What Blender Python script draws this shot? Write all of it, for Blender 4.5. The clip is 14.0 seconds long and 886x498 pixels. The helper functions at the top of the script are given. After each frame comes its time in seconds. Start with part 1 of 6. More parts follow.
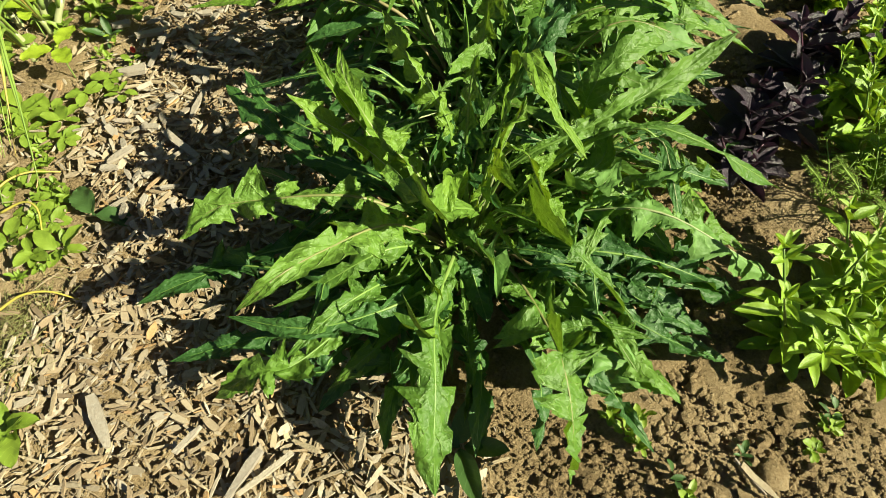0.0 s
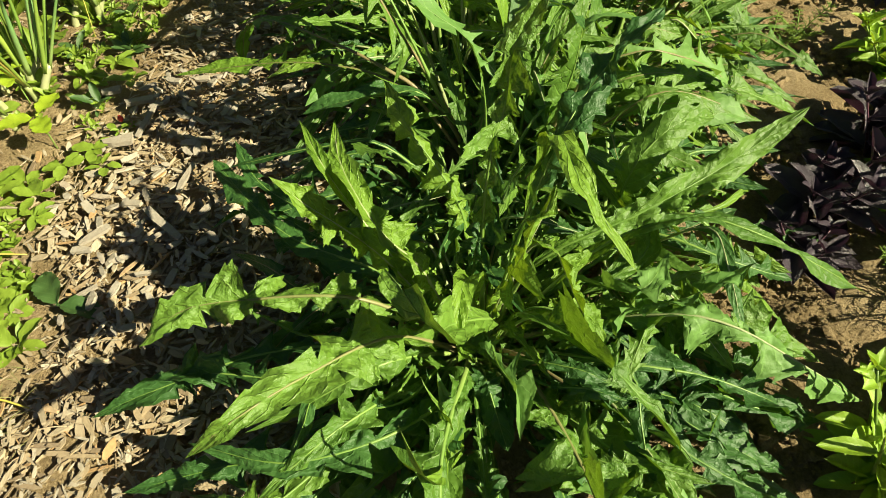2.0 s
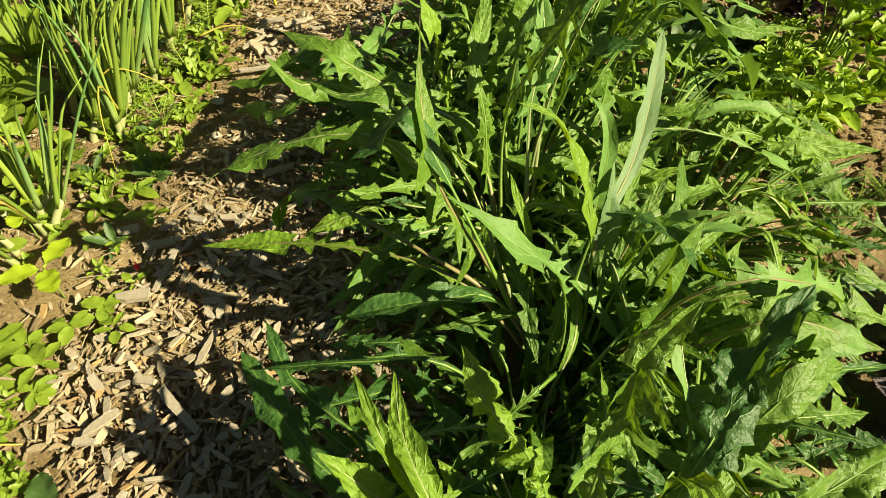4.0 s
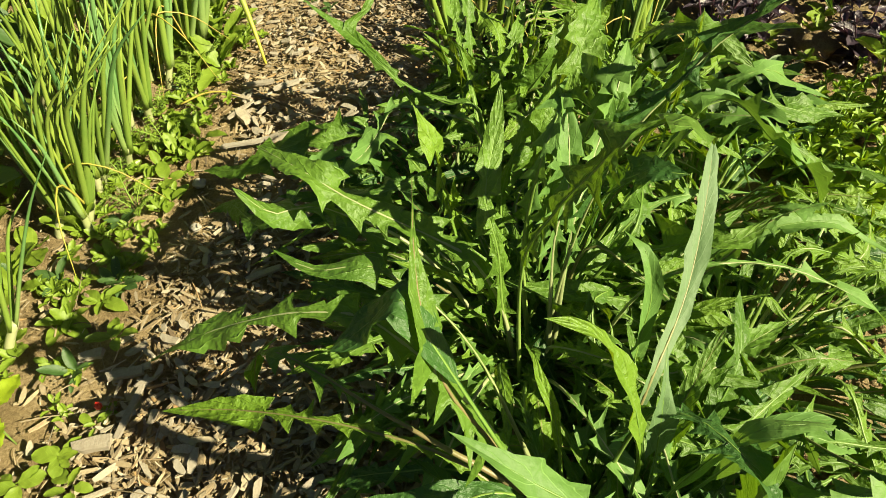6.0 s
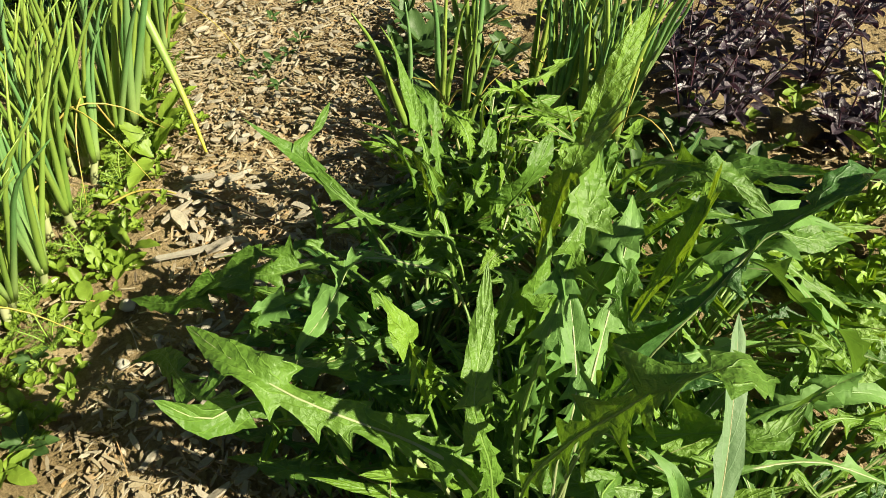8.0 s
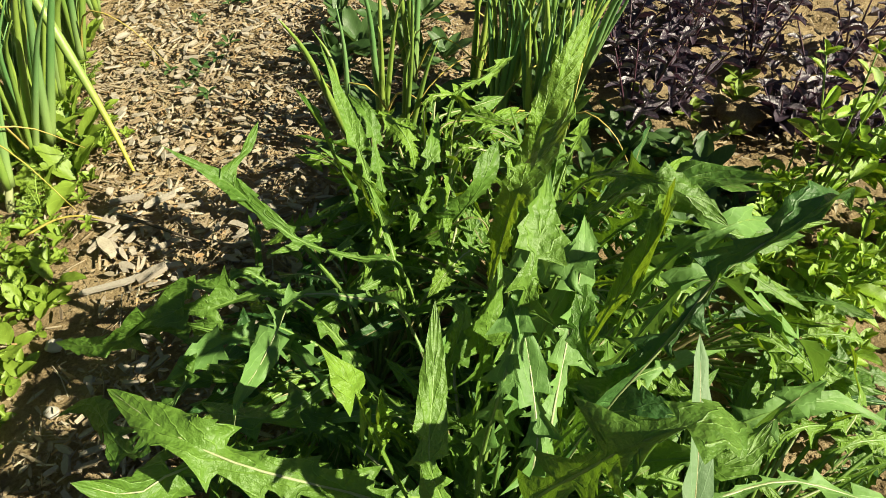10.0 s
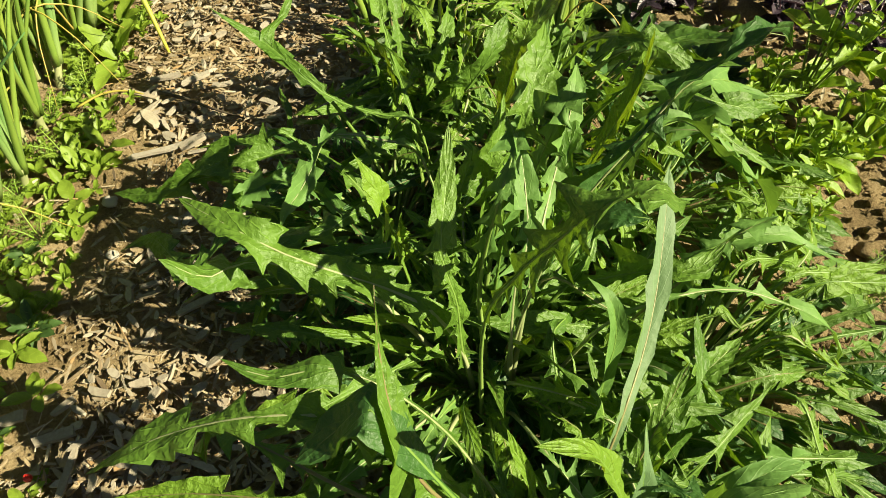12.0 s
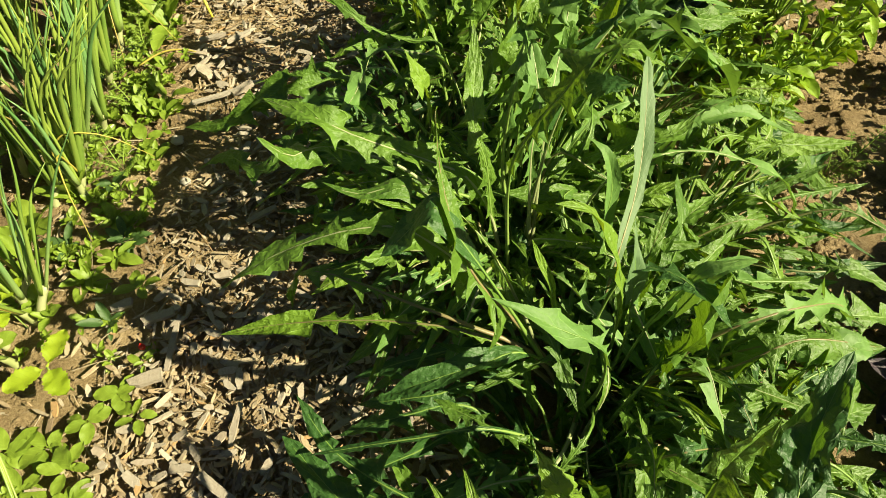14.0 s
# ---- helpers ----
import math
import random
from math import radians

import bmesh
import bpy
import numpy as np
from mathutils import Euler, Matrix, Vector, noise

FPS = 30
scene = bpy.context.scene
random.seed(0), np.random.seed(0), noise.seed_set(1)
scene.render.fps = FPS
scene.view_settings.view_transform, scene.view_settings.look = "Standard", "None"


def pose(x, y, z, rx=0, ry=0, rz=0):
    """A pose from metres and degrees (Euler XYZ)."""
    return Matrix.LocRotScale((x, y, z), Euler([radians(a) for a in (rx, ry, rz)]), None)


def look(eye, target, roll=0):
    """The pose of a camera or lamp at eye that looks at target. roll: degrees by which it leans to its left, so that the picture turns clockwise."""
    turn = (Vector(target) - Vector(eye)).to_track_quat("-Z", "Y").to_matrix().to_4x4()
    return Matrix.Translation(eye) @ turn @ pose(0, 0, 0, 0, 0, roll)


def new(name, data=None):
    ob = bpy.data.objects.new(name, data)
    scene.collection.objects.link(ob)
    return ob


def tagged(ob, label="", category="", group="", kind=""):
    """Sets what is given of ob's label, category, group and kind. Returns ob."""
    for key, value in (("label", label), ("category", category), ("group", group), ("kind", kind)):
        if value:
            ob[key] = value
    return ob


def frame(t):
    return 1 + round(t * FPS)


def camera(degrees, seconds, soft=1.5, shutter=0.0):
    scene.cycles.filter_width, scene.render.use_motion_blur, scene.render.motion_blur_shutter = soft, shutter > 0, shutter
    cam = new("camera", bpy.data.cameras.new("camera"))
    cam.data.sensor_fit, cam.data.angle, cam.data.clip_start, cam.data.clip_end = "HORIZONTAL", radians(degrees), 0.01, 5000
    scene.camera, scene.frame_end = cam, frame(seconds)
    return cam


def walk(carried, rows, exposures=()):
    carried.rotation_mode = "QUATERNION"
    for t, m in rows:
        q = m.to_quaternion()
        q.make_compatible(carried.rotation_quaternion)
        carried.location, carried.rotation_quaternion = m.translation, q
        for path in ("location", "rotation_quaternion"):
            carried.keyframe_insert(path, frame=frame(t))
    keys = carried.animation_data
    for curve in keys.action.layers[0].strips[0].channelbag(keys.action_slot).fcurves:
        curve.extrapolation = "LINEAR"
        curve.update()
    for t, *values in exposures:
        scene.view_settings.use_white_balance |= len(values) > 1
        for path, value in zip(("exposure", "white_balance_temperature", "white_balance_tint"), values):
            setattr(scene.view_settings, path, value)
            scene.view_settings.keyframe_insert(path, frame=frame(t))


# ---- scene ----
cam = camera(67.9, 14.0, soft=0.6)
METRES, EYE, TILT, LEAN, TURN = 1.5, 0.9, -57.0, 0.0, 0.0
ROWS = [
    (0.0, 0.0, 0.0, 0.0, -0.0, 0.0, 0.0),
    (0.5, 0.0071, 0.0257, -0.006, 0.46, 1.28, -0.21),
    (1.0, 0.0089, 0.0589, -0.0097, 1.12, 2.42, -0.89),
    (1.5, 0.0096, 0.0859, 0.0012, 1.54, 2.68, -1.1),
    (2.0, 0.0053, 0.098, 0.044, 1.59, 4.7, -0.58),
    (2.5, -0.0075, 0.1131, 0.0858, 1.7, 5.45, -0.17),
    (3.0, -0.0214, 0.1365, 0.125, 1.77, 4.84, -0.95),
    (3.5, -0.0361, 0.1543, 0.1693, 1.98, 6.78, -0.89),
    (4.0, -0.0507, 0.1649, 0.2103, 1.78, 7.13, -2.73),
    (6.5, -0.053, 0.2744, 0.3765, 3.12, 7.16, -1.23),
    (7.0, -0.0572, 0.2857, 0.4138, 0.57, 8.97, -0.83),
    (7.5, -0.0731, 0.3089, 0.446, 0.61, 8.68, -0.79),
    (8.0, -0.072, 0.3268, 0.47, -0.55, 9.08, 0.15),
    (10.5, -0.0561, 0.3528, 0.5044, -4.88, 6.52, 4.13),
    (11.0, -0.0468, 0.3371, 0.4795, -5.5, 4.58, 2.87),
    (11.5, -0.0584, 0.3095, 0.4568, -5.5, 2.91, 5.05),
    (12.0, -0.0734, 0.2769, 0.4309, -3.1, 1.4, 2.87),
    (12.5, -0.0809, 0.234, 0.3924, -2.27, 0.34, 3.4),
    (13.0, -0.0856, 0.1871, 0.3609, -1.9, -0.23, -0.06),
    (13.5, -0.0853, 0.158, 0.3395, -2.14, -0.78, -1.16),
    (14.0, -0.1148, 0.1519, 0.3243, -2.68, 0.94, 5.76),
]
EXPOSURES = ((0.0, 1.25, 6350, 5), (1.0, 1.25, 6500, 5), (2.0, 1.25, 6650, 5), (3.0, 1.25, 7300, 4), (4.0, 1.25, 7450, 5), (6.5, 1.25, 7000, 4), (7.5, 1.25, 6700, 5), (8.0, 1.25, 6450, 7), (10.5, 1.25, 6350, 9), (11.0, 1.25, 6400, 9), (11.5, 1.25, 6900, 4), (12.5, 1.25, 6950, 6), (14.0, 1.25, 7000, 6))
walk(cam, [(t, pose(0, 0, EYE, TILT, LEAN, TURN) @ pose(METRES * x, METRES * y, METRES * z, 90 + pitch, roll, yaw)) for t, x, y, z, yaw, pitch, roll in ROWS], EXPOSURES)

# ---- light: a clear morning, sun to the right and a little behind the walker ----
SUN_UP, SUN_ROUND = radians(36), math.atan2(0.935, -0.355)
world = bpy.data.worlds.new("clear_sky")
world.use_nodes = True
scene.world = world
sky = world.node_tree.nodes.new("ShaderNodeTexSky")
sky.sky_type, sky.sun_disc = "NISHITA", False
sky.sun_elevation, sky.sun_rotation = SUN_UP, SUN_ROUND
back = world.node_tree.nodes["Background"]
back.inputs["Strength"].default_value = 0.0165
world.node_tree.links.new(sky.outputs["Color"], back.inputs["Color"])
sun_data = bpy.data.lights.new("sun", "SUN")
sun_data.energy, sun_data.angle, sun_data.color = 5.0, radians(0.53), (1.0, 0.91, 0.66)
sun = new("sun", sun_data)
sun.matrix_world = look((6 * math.cos(SUN_UP) * math.sin(SUN_ROUND), 6 * math.cos(SUN_UP) * math.cos(SUN_ROUND), 6 * math.sin(SUN_UP)), (0, 0, 0))


# ---- materials ----
def material(name):
    m = bpy.data.materials.new(name)
    m.use_nodes = True
    t = m.node_tree
    return m, t, t.nodes["Principled BSDF"], t.nodes["Material Output"]


def node(t, kind, **values):
    n = t.nodes.new(kind)
    for key, value in values.items():
        n.inputs[key].default_value = value
    return n


def ramp(t, source, stops):
    n = t.nodes.new("ShaderNodeValToRGB")
    while len(n.color_ramp.elements) < len(stops):
        n.color_ramp.elements.new(0.5)
    for e, (at, c) in zip(n.color_ramp.elements, stops):
        e.position, e.color = at, (*c, 1)
    t.links.new(source, n.inputs["Fac"])
    return n.outputs["Color"]


def mixed(t, a, b, fac, blend="MIX"):
    n = t.nodes.new("ShaderNodeMix")
    n.data_type, n.blend_type = "RGBA", blend
    for socket, value in ((n.inputs[0], fac), (n.inputs[6], a), (n.inputs[7], b)):
        if isinstance(value, bpy.types.NodeSocket):
            t.links.new(value, socket)
        else:
            socket.default_value = value if isinstance(value, (int, float)) else (*value, 1)
    return n.outputs[2]


def maths(t, op, a, b=0.0, c=0.0):
    n = t.nodes.new("ShaderNodeMath")
    n.operation = op
    for socket, value in zip(n.inputs, (a, b, c)):
        if isinstance(value, bpy.types.NodeSocket):
            t.links.new(value, socket)
        else:
            socket.default_value = value
    return n.outputs[0]


def coords(t, kind="Object"):
    return t.nodes.new("ShaderNodeTexCoord").outputs[kind]


def noise_of(t, where, scale, detail=4.0, rough=0.55):
    n = node(t, "ShaderNodeTexNoise", Scale=scale, Detail=detail, Roughness=rough)
    t.links.new(where, n.inputs["Vector"])
    return n.outputs["Fac"]


def bumped(t, bsdf, height, strength, distance, on=None):
    n = node(t, "ShaderNodeBump", Strength=strength, Distance=distance)
    t.links.new(height, n.inputs["Height"])
    if on is not None:
        t.links.new(on, n.inputs["Normal"])
    if bsdf is not None:
        t.links.new(n.outputs["Normal"], bsdf.inputs["Normal"])
    return n.outputs["Normal"]


def leaf_material(name, dark, light, through_colour, rough=0.45, veins=16.0, vein_colour=None, blister=0.8, sheen=0.45, share=0.20, cells=140.0, ridge=0.35, vein_mix=0.28, depth=0.004):
    """A leaf: mottled green, paler side veins by the leaf's own length and width, blistered, letting some light through."""
    m, t, b, out = material(name)
    where = coords(t)
    own = t.nodes.new("ShaderNodeObjectInfo").outputs["Random"]
    uv = t.nodes.new("ShaderNodeSeparateXYZ")
    t.links.new(t.nodes.new("ShaderNodeUVMap").outputs["UV"], uv.inputs[0])
    across = maths(t, "ABSOLUTE", maths(t, "SUBTRACT", uv.outputs["X"], 0.5))
    patch = noise_of(t, where, 40.0, 4.0, 0.6)
    fine = noise_of(t, where, 350.0, 4.0, 0.7)
    base = ramp(t, maths(t, "ADD", maths(t, "MULTIPLY", patch, 0.6), maths(t, "MULTIPLY", own, 0.45)), ((0.12, dark), (0.9, light)))
    base = mixed(t, base, tuple(c * 0.75 for c in dark), maths(t, "MULTIPLY", fine, 0.6))
    spot = ramp(t, noise_of(t, where, 95.0, 3.0, 0.6), ((0.68, (0, 0, 0)), (0.76, (1, 1, 1))))
    base = mixed(t, base, (light[0] * 1.6, light[1] * 1.05, light[2] * 1.2), maths(t, "MULTIPLY", spot, 0.18))
    wave = maths(t, "FRACT", maths(t, "ADD", maths(t, "MULTIPLY", uv.outputs["Y"], veins), maths(t, "ADD", maths(t, "MULTIPLY", across, -3.2), maths(t, "MULTIPLY", patch, 0.6))))
    line = maths(t, "ABSOLUTE", maths(t, "SUBTRACT", wave, 0.5))
    vein = maths(t, "SUBTRACT", 1.0, maths(t, "MULTIPLY", line, 14.0))
    vein_node = t.nodes.new("ShaderNodeClamp")
    t.links.new(vein, vein_node.inputs["Value"])
    vein = vein_node.outputs[0]
    colour = mixed(t, base, vein_colour or tuple(min(1, c * 1.7 + 0.02) for c in light), maths(t, "MULTIPLY", vein, vein_mix))
    t.links.new(colour, b.inputs["Base Color"])
    b.inputs["Specular IOR Level"].default_value = sheen
    t.links.new(maths(t, "ADD", rough - 0.08, maths(t, "MULTIPLY", patch, 0.18)), b.inputs["Roughness"])
    cell = node(t, "ShaderNodeTexVoronoi", Scale=cells)
    cell.feature = "SMOOTH_F1"
    t.links.new(where, cell.inputs["Vector"])
    swell = maths(t, "ADD", maths(t, "MULTIPLY", cell.outputs["Distance"], -0.8), maths(t, "MULTIPLY", noise_of(t, where, 330.0, 3.0, 0.6), 0.45))
    height = maths(t, "SUBTRACT", maths(t, "ADD", maths(t, "MULTIPLY", swell, 0.9), maths(t, "MULTIPLY", line, ridge)), maths(t, "MULTIPLY", vein, 0.15))
    normal = bumped(t, b, height, blister, depth)
    glow = t.nodes.new("ShaderNodeBsdfTranslucent")
    t.links.new(mixed(t, colour, through_colour, 0.75), glow.inputs["Color"])
    t.links.new(normal, glow.inputs["Normal"])
    blend = t.nodes.new("ShaderNodeMixShader")
    blend.inputs[0].default_value = share
    t.links.new(b.outputs[0], blend.inputs[1])
    t.links.new(glow.outputs[0], blend.inputs[2])
    t.links.new(blend.outputs[0], out.inputs["Surface"])
    return m


def stem_material(name, one, two, rough=0.45, scale=60.0, ends=None):
    m, t, b, _ = material(name)
    where = coords(t)
    own = t.nodes.new("ShaderNodeObjectInfo").outputs["Random"]
    colour = ramp(t, maths(t, "ADD", maths(t, "MULTIPLY", noise_of(t, where, scale, 4.0), 0.6), maths(t, "MULTIPLY", own, 0.4)), ((0.25, one), (0.75, two)))
    if ends:
        uv = t.nodes.new("ShaderNodeSeparateXYZ")
        t.links.new(t.nodes.new("ShaderNodeUVMap").outputs["UV"], uv.inputs[0])
        colour = mixed(t, ends, colour, ramp(t, uv.outputs["Y"], ((0.0, (0, 0, 0)), (0.5, (1, 1, 1)))))
    t.links.new(colour, b.inputs["Base Color"])
    b.inputs["Roughness"].default_value = rough
    bumped(t, b, noise_of(t, where, 350.0, 3.0), 0.25, 0.002)
    return m


LEAF = leaf_material("chicory_leaf", (0.050, 0.126, 0.018), (0.165, 0.300, 0.038), (0.293, 0.526, 0.018))
LEAF_CRISP = leaf_material("chicory_leaf_blistered", (0.062, 0.155, 0.020), (0.195, 0.345, 0.046), (0.36, 0.60, 0.025), rough=0.40, blister=0.9, depth=0.0055, cells=110.0, sheen=0.55, vein_mix=0.22, vein_colour=(0.28, 0.43, 0.08))
# Dark green with shade among and under the leaves put into its colour.
LEAF_DARK = leaf_material("chicory_leaf_dark_shade", (0.027, 0.088, 0.020), (0.070, 0.170, 0.036), (0.218, 0.448, 0.020))
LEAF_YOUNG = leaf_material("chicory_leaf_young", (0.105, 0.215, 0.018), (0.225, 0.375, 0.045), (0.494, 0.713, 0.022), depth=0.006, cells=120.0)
# Pale leaf green, with sheen from sky and sun put into the base colour.
LEAF_PALE = leaf_material("chicory_leaf_pale_sheen", (0.095, 0.21, 0.045), (0.175, 0.325, 0.075), (0.325, 0.559, 0.05), rough=0.56, sheen=0.4, blister=0.35, ridge=0.1)
RIB = stem_material("chicory_rib", (0.10, 0.20, 0.03), (0.18, 0.29, 0.06), ends=(0.27, 0.36, 0.10))
RIB_RED = stem_material("chicory_rib_red", (0.18, 0.14, 0.065), (0.19, 0.22, 0.07), ends=(0.29, 0.22, 0.13))
RIB_PALE = stem_material("chicory_rib_pale", (0.22, 0.27, 0.11), (0.33, 0.36, 0.19))
LEAF_SILVER = leaf_material("chicory_leaf_silvery", (0.10, 0.185, 0.075), (0.155, 0.26, 0.115), (0.22, 0.36, 0.07), rough=0.58, sheen=0.4, blister=0.3, ridge=0.1, share=0.2)
BASIL = leaf_material("basil_leaf", (0.17, 0.31, 0.020), (0.32, 0.49, 0.036), (0.52, 0.70, 0.025), rough=0.40, veins=8.0, blister=0.25, sheen=0.6)
BASIL_STEM = stem_material("basil_stem", (0.128, 0.224, 0.04), (0.208, 0.288, 0.064))
PURPLE = leaf_material("purple_basil_leaf", (0.026, 0.016, 0.030), (0.085, 0.058, 0.085), (0.12, 0.04, 0.08), rough=0.40, veins=8.0, vein_colour=(0.08, 0.05, 0.08), blister=0.6, sheen=1.0, share=0.12, ridge=0.15, vein_mix=0.10)
PURPLE_STEM = stem_material("purple_stem", (0.04, 0.015, 0.03), (0.08, 0.03, 0.05))
WEED = leaf_material("weed_leaf", (0.150, 0.238, 0.0264), (0.255, 0.36, 0.0423), (0.444, 0.655, 0.0423), veins=5.0, blister=0.15)
WEED_DULL = leaf_material("weed_leaf_dull", (0.045, 0.105, 0.0263), (0.0825, 0.15, 0.0413), (0.15, 0.27, 0.045), veins=6.0, blister=0.15)
BERRY_LEAF = leaf_material("strawberry_leaf", (0.27, 0.40, 0.024), (0.40, 0.52, 0.036), (0.582, 0.762, 0.0336), veins=8.0, blister=0.35, vein_colour=(0.15, 0.25, 0.02), vein_mix=0.55)
ONION = stem_material("onion_leaf", (0.125, 0.225, 0.040), (0.26, 0.345, 0.060), rough=0.36, scale=18.0)
ONION_BLUE = stem_material("onion_leaf_waxy", (0.085, 0.20, 0.055), (0.16, 0.29, 0.10), rough=0.42, scale=18.0, ends=(0.25, 0.34, 0.10))
ONION_YELLOW = stem_material("onion_leaf_withered", (0.36, 0.336, 0.048), (0.44, 0.32, 0.096), rough=0.55, scale=25.0)
ONION_WHITE = stem_material("onion_neck", (0.27, 0.315, 0.12), (0.39, 0.405, 0.225), rough=0.4)
DILL = stem_material("dill_frond", (0.136, 0.238, 0.0255), (0.221, 0.323, 0.0425))
RED = stem_material("berry_red", (0.55, 0.02, 0.02), (0.65, 0.04, 0.03), rough=0.3)


def wood_material(name, grey=0.0):
    m, t, b, _ = material(name)
    where = coords(t)
    own = t.nodes.new("ShaderNodeObjectInfo").outputs["Random"]
    each = t.nodes.new("ShaderNodeNewGeometry").outputs["Random Per Island"]
    pick = maths(t, "FRACT", maths(t, "ADD", own, each))
    colour = ramp(t, pick, ((0.0, (0.16, 0.12, 0.075)), (0.10, (0.30, 0.23, 0.14)), (0.32, (0.39, 0.31, 0.19)), (0.52, (0.30, 0.255, 0.18)), (0.70, (0.46, 0.385, 0.25)), (0.82, (0.42, 0.38, 0.30)), (0.92, (0.60, 0.53, 0.40)), (0.97, (0.46, 0.29, 0.13))))
    colour = mixed(t, colour, (0.37, 0.345, 0.295), grey)
    colour = mixed(t, colour, (0.20, 0.17, 0.13), ramp(t, noise_of(t, where, 5.0, 4.0), ((0.5, (0, 0, 0)), (0.75, (0.45, 0.45, 0.45)))))
    grain = noise_of(t, where, 240.0, 4.0, 0.65)
    colour = mixed(t, colour, (0.16, 0.10, 0.055), maths(t, "MULTIPLY", maths(t, "SUBTRACT", grain, 0.32), 0.9))
    t.links.new(colour, b.inputs["Base Color"])
    b.inputs["Roughness"].default_value = 0.85
    bumped(t, b, grain, 0.5, 0.004)
    return m


CHIP = wood_material("wood_chip")
CHIP_GREY = wood_material("weathered_wood", 0.75)


def soil_material(name):
    m, t, b, _ = material(name)
    where = coords(t)
    big, small = noise_of(t, where, 6.0, 5.0), noise_of(t, where, 190.0, 6.0, 0.75)
    colour = ramp(t, maths(t, "ADD", maths(t, "MULTIPLY", big, 0.5), maths(t, "MULTIPLY", small, 0.5)), ((0.32, (0.105, 0.076, 0.038)), (0.46, (0.28, 0.204, 0.106)), (0.60, (0.44, 0.34, 0.195))))
    t.links.new(colour, b.inputs["Base Color"])
    b.inputs["Roughness"].default_value = 0.95
    b.inputs["Specular IOR Level"].default_value = 0.2
    bumped(t, b, small, 0.9, 0.012)
    return m


SOIL = soil_material("garden_soil")
STONE = stem_material("pebble", (0.288, 0.264, 0.224), (0.416, 0.392, 0.344), rough=0.8, scale=40.0)


# ---- shapes ----
def mesh_of(name, verts, faces, mat, uvs=None, smooth=True):
    me = bpy.data.meshes.new(name)
    me.from_pydata([tuple(v) for v in verts], [], faces)
    me.materials.append(mat)
    if smooth:
        me.polygons.foreach_set("use_smooth", [True] * len(me.polygons))
    if uvs:
        layer = me.uv_layers.new(name="UVMap")
        at = np.empty(len(me.loops), dtype=np.int32)
        me.loops.foreach_get("vertex_index", at)
        layer.data.foreach_set("uv", np.array(uvs, dtype=np.float32)[at].ravel())
    me.update()
    return me


def part(name, me, parent, label="", m=None):
    ob = new(name, me)
    ob.parent = parent
    if m is not None:
        ob.matrix_local = m
    return tagged(ob, label)


def thing(name, at, label, category, group="", kind=""):
    ob = new(name)
    ob.location, ob.empty_display_size = at, 0.03
    return tagged(ob, label, category, group, kind)


def ground_height(x, y):
    """The lie of the bed: the path sinks a little into the distance, the planted bed stands higher."""
    far = min(1.0, max(0.0, (y - 1.1) / 0.9))
    bed = min(1.0, max(0.0, (x - 0.12) / 0.2))
    return -0.012 - 0.03 * far + 0.028 * bed


def curve_through(points, count):
    """A smooth line through the points, in even steps."""
    pts = [Vector(p) for p in points]
    pts = [pts[0] * 2 - pts[1]] + pts + [pts[-1] * 2 - pts[-2]]
    dense = []
    for a, b, c, d in zip(pts, pts[1:], pts[2:], pts[3:]):
        for k in range(14):
            s = k / 14
            dense.append(0.5 * (2 * b + (c - a) * s + (2 * a - 5 * b + 4 * c - d) * s * s + (3 * b - a - 3 * c + d) * s ** 3))
    dense.append(pts[-2])
    way = [0.0]
    for a, b in zip(dense, dense[1:]):
        way.append(way[-1] + (b - a).length)
    out, j = [], 0
    for k in range(count):
        want = way[-1] * k / (count - 1)
        while j < len(way) - 2 and way[j + 1] < want:
            j += 1
        f = (want - way[j]) / max(1e-9, way[j + 1] - way[j])
        out.append(dense[j].lerp(dense[j + 1], min(1, f)))
    return out, way[-1]


def frames_along(line, roll0, roll1):
    """Tangent, side and normal at each point; the side stays level, then rolls about the line."""
    ends = line[-1] - line[0]
    flat = Vector((ends.x, ends.y, 0))
    if flat.length < 0.02:
        flat = Vector((0, -1, 0))
    level = Vector((0, 0, 1)).cross(flat.normalized())
    out = []
    for i, p in enumerate(line):
        tan = (line[min(i + 1, len(line) - 1)] - line[max(i - 1, 0)]).normalized()
        side = (level - tan * level.dot(tan)).normalized()
        a = roll0 + (roll1 - roll0) * i / (len(line) - 1)
        side = Matrix.Rotation(a, 3, tan) @ side
        out.append((p, tan, side, tan.cross(side)))
    return out


def tube(line, radii, sides=6, flat=1.0, uv_len=1.0, roll=0.0):
    rows = frames_along(line, roll, roll)
    verts, uvs = [], []
    for i, (p, tan, side, up) in enumerate(rows):
        for k in range(sides):
            a = 2 * math.pi * k / sides
            verts.append(p + side * (math.cos(a) * radii[i] * flat) + up * (math.sin(a) * radii[i]))
            uvs.append((k / sides, i / (len(rows) - 1)))
    faces = [(i * sides + k, i * sides + (k + 1) % sides, (i + 1) * sides + (k + 1) % sides, (i + 1) * sides + k) for i in range(len(rows) - 1) for k in range(sides)]
    faces.append(tuple(range(sides))[::-1])
    faces.append(tuple((len(rows) - 1) * sides + k for k in range(sides)))
    return verts, faces, uvs


SUN_WAY = Vector((math.cos(SUN_UP) * math.sin(SUN_ROUND), math.cos(SUN_UP) * math.cos(SUN_ROUND), math.sin(SUN_UP)))


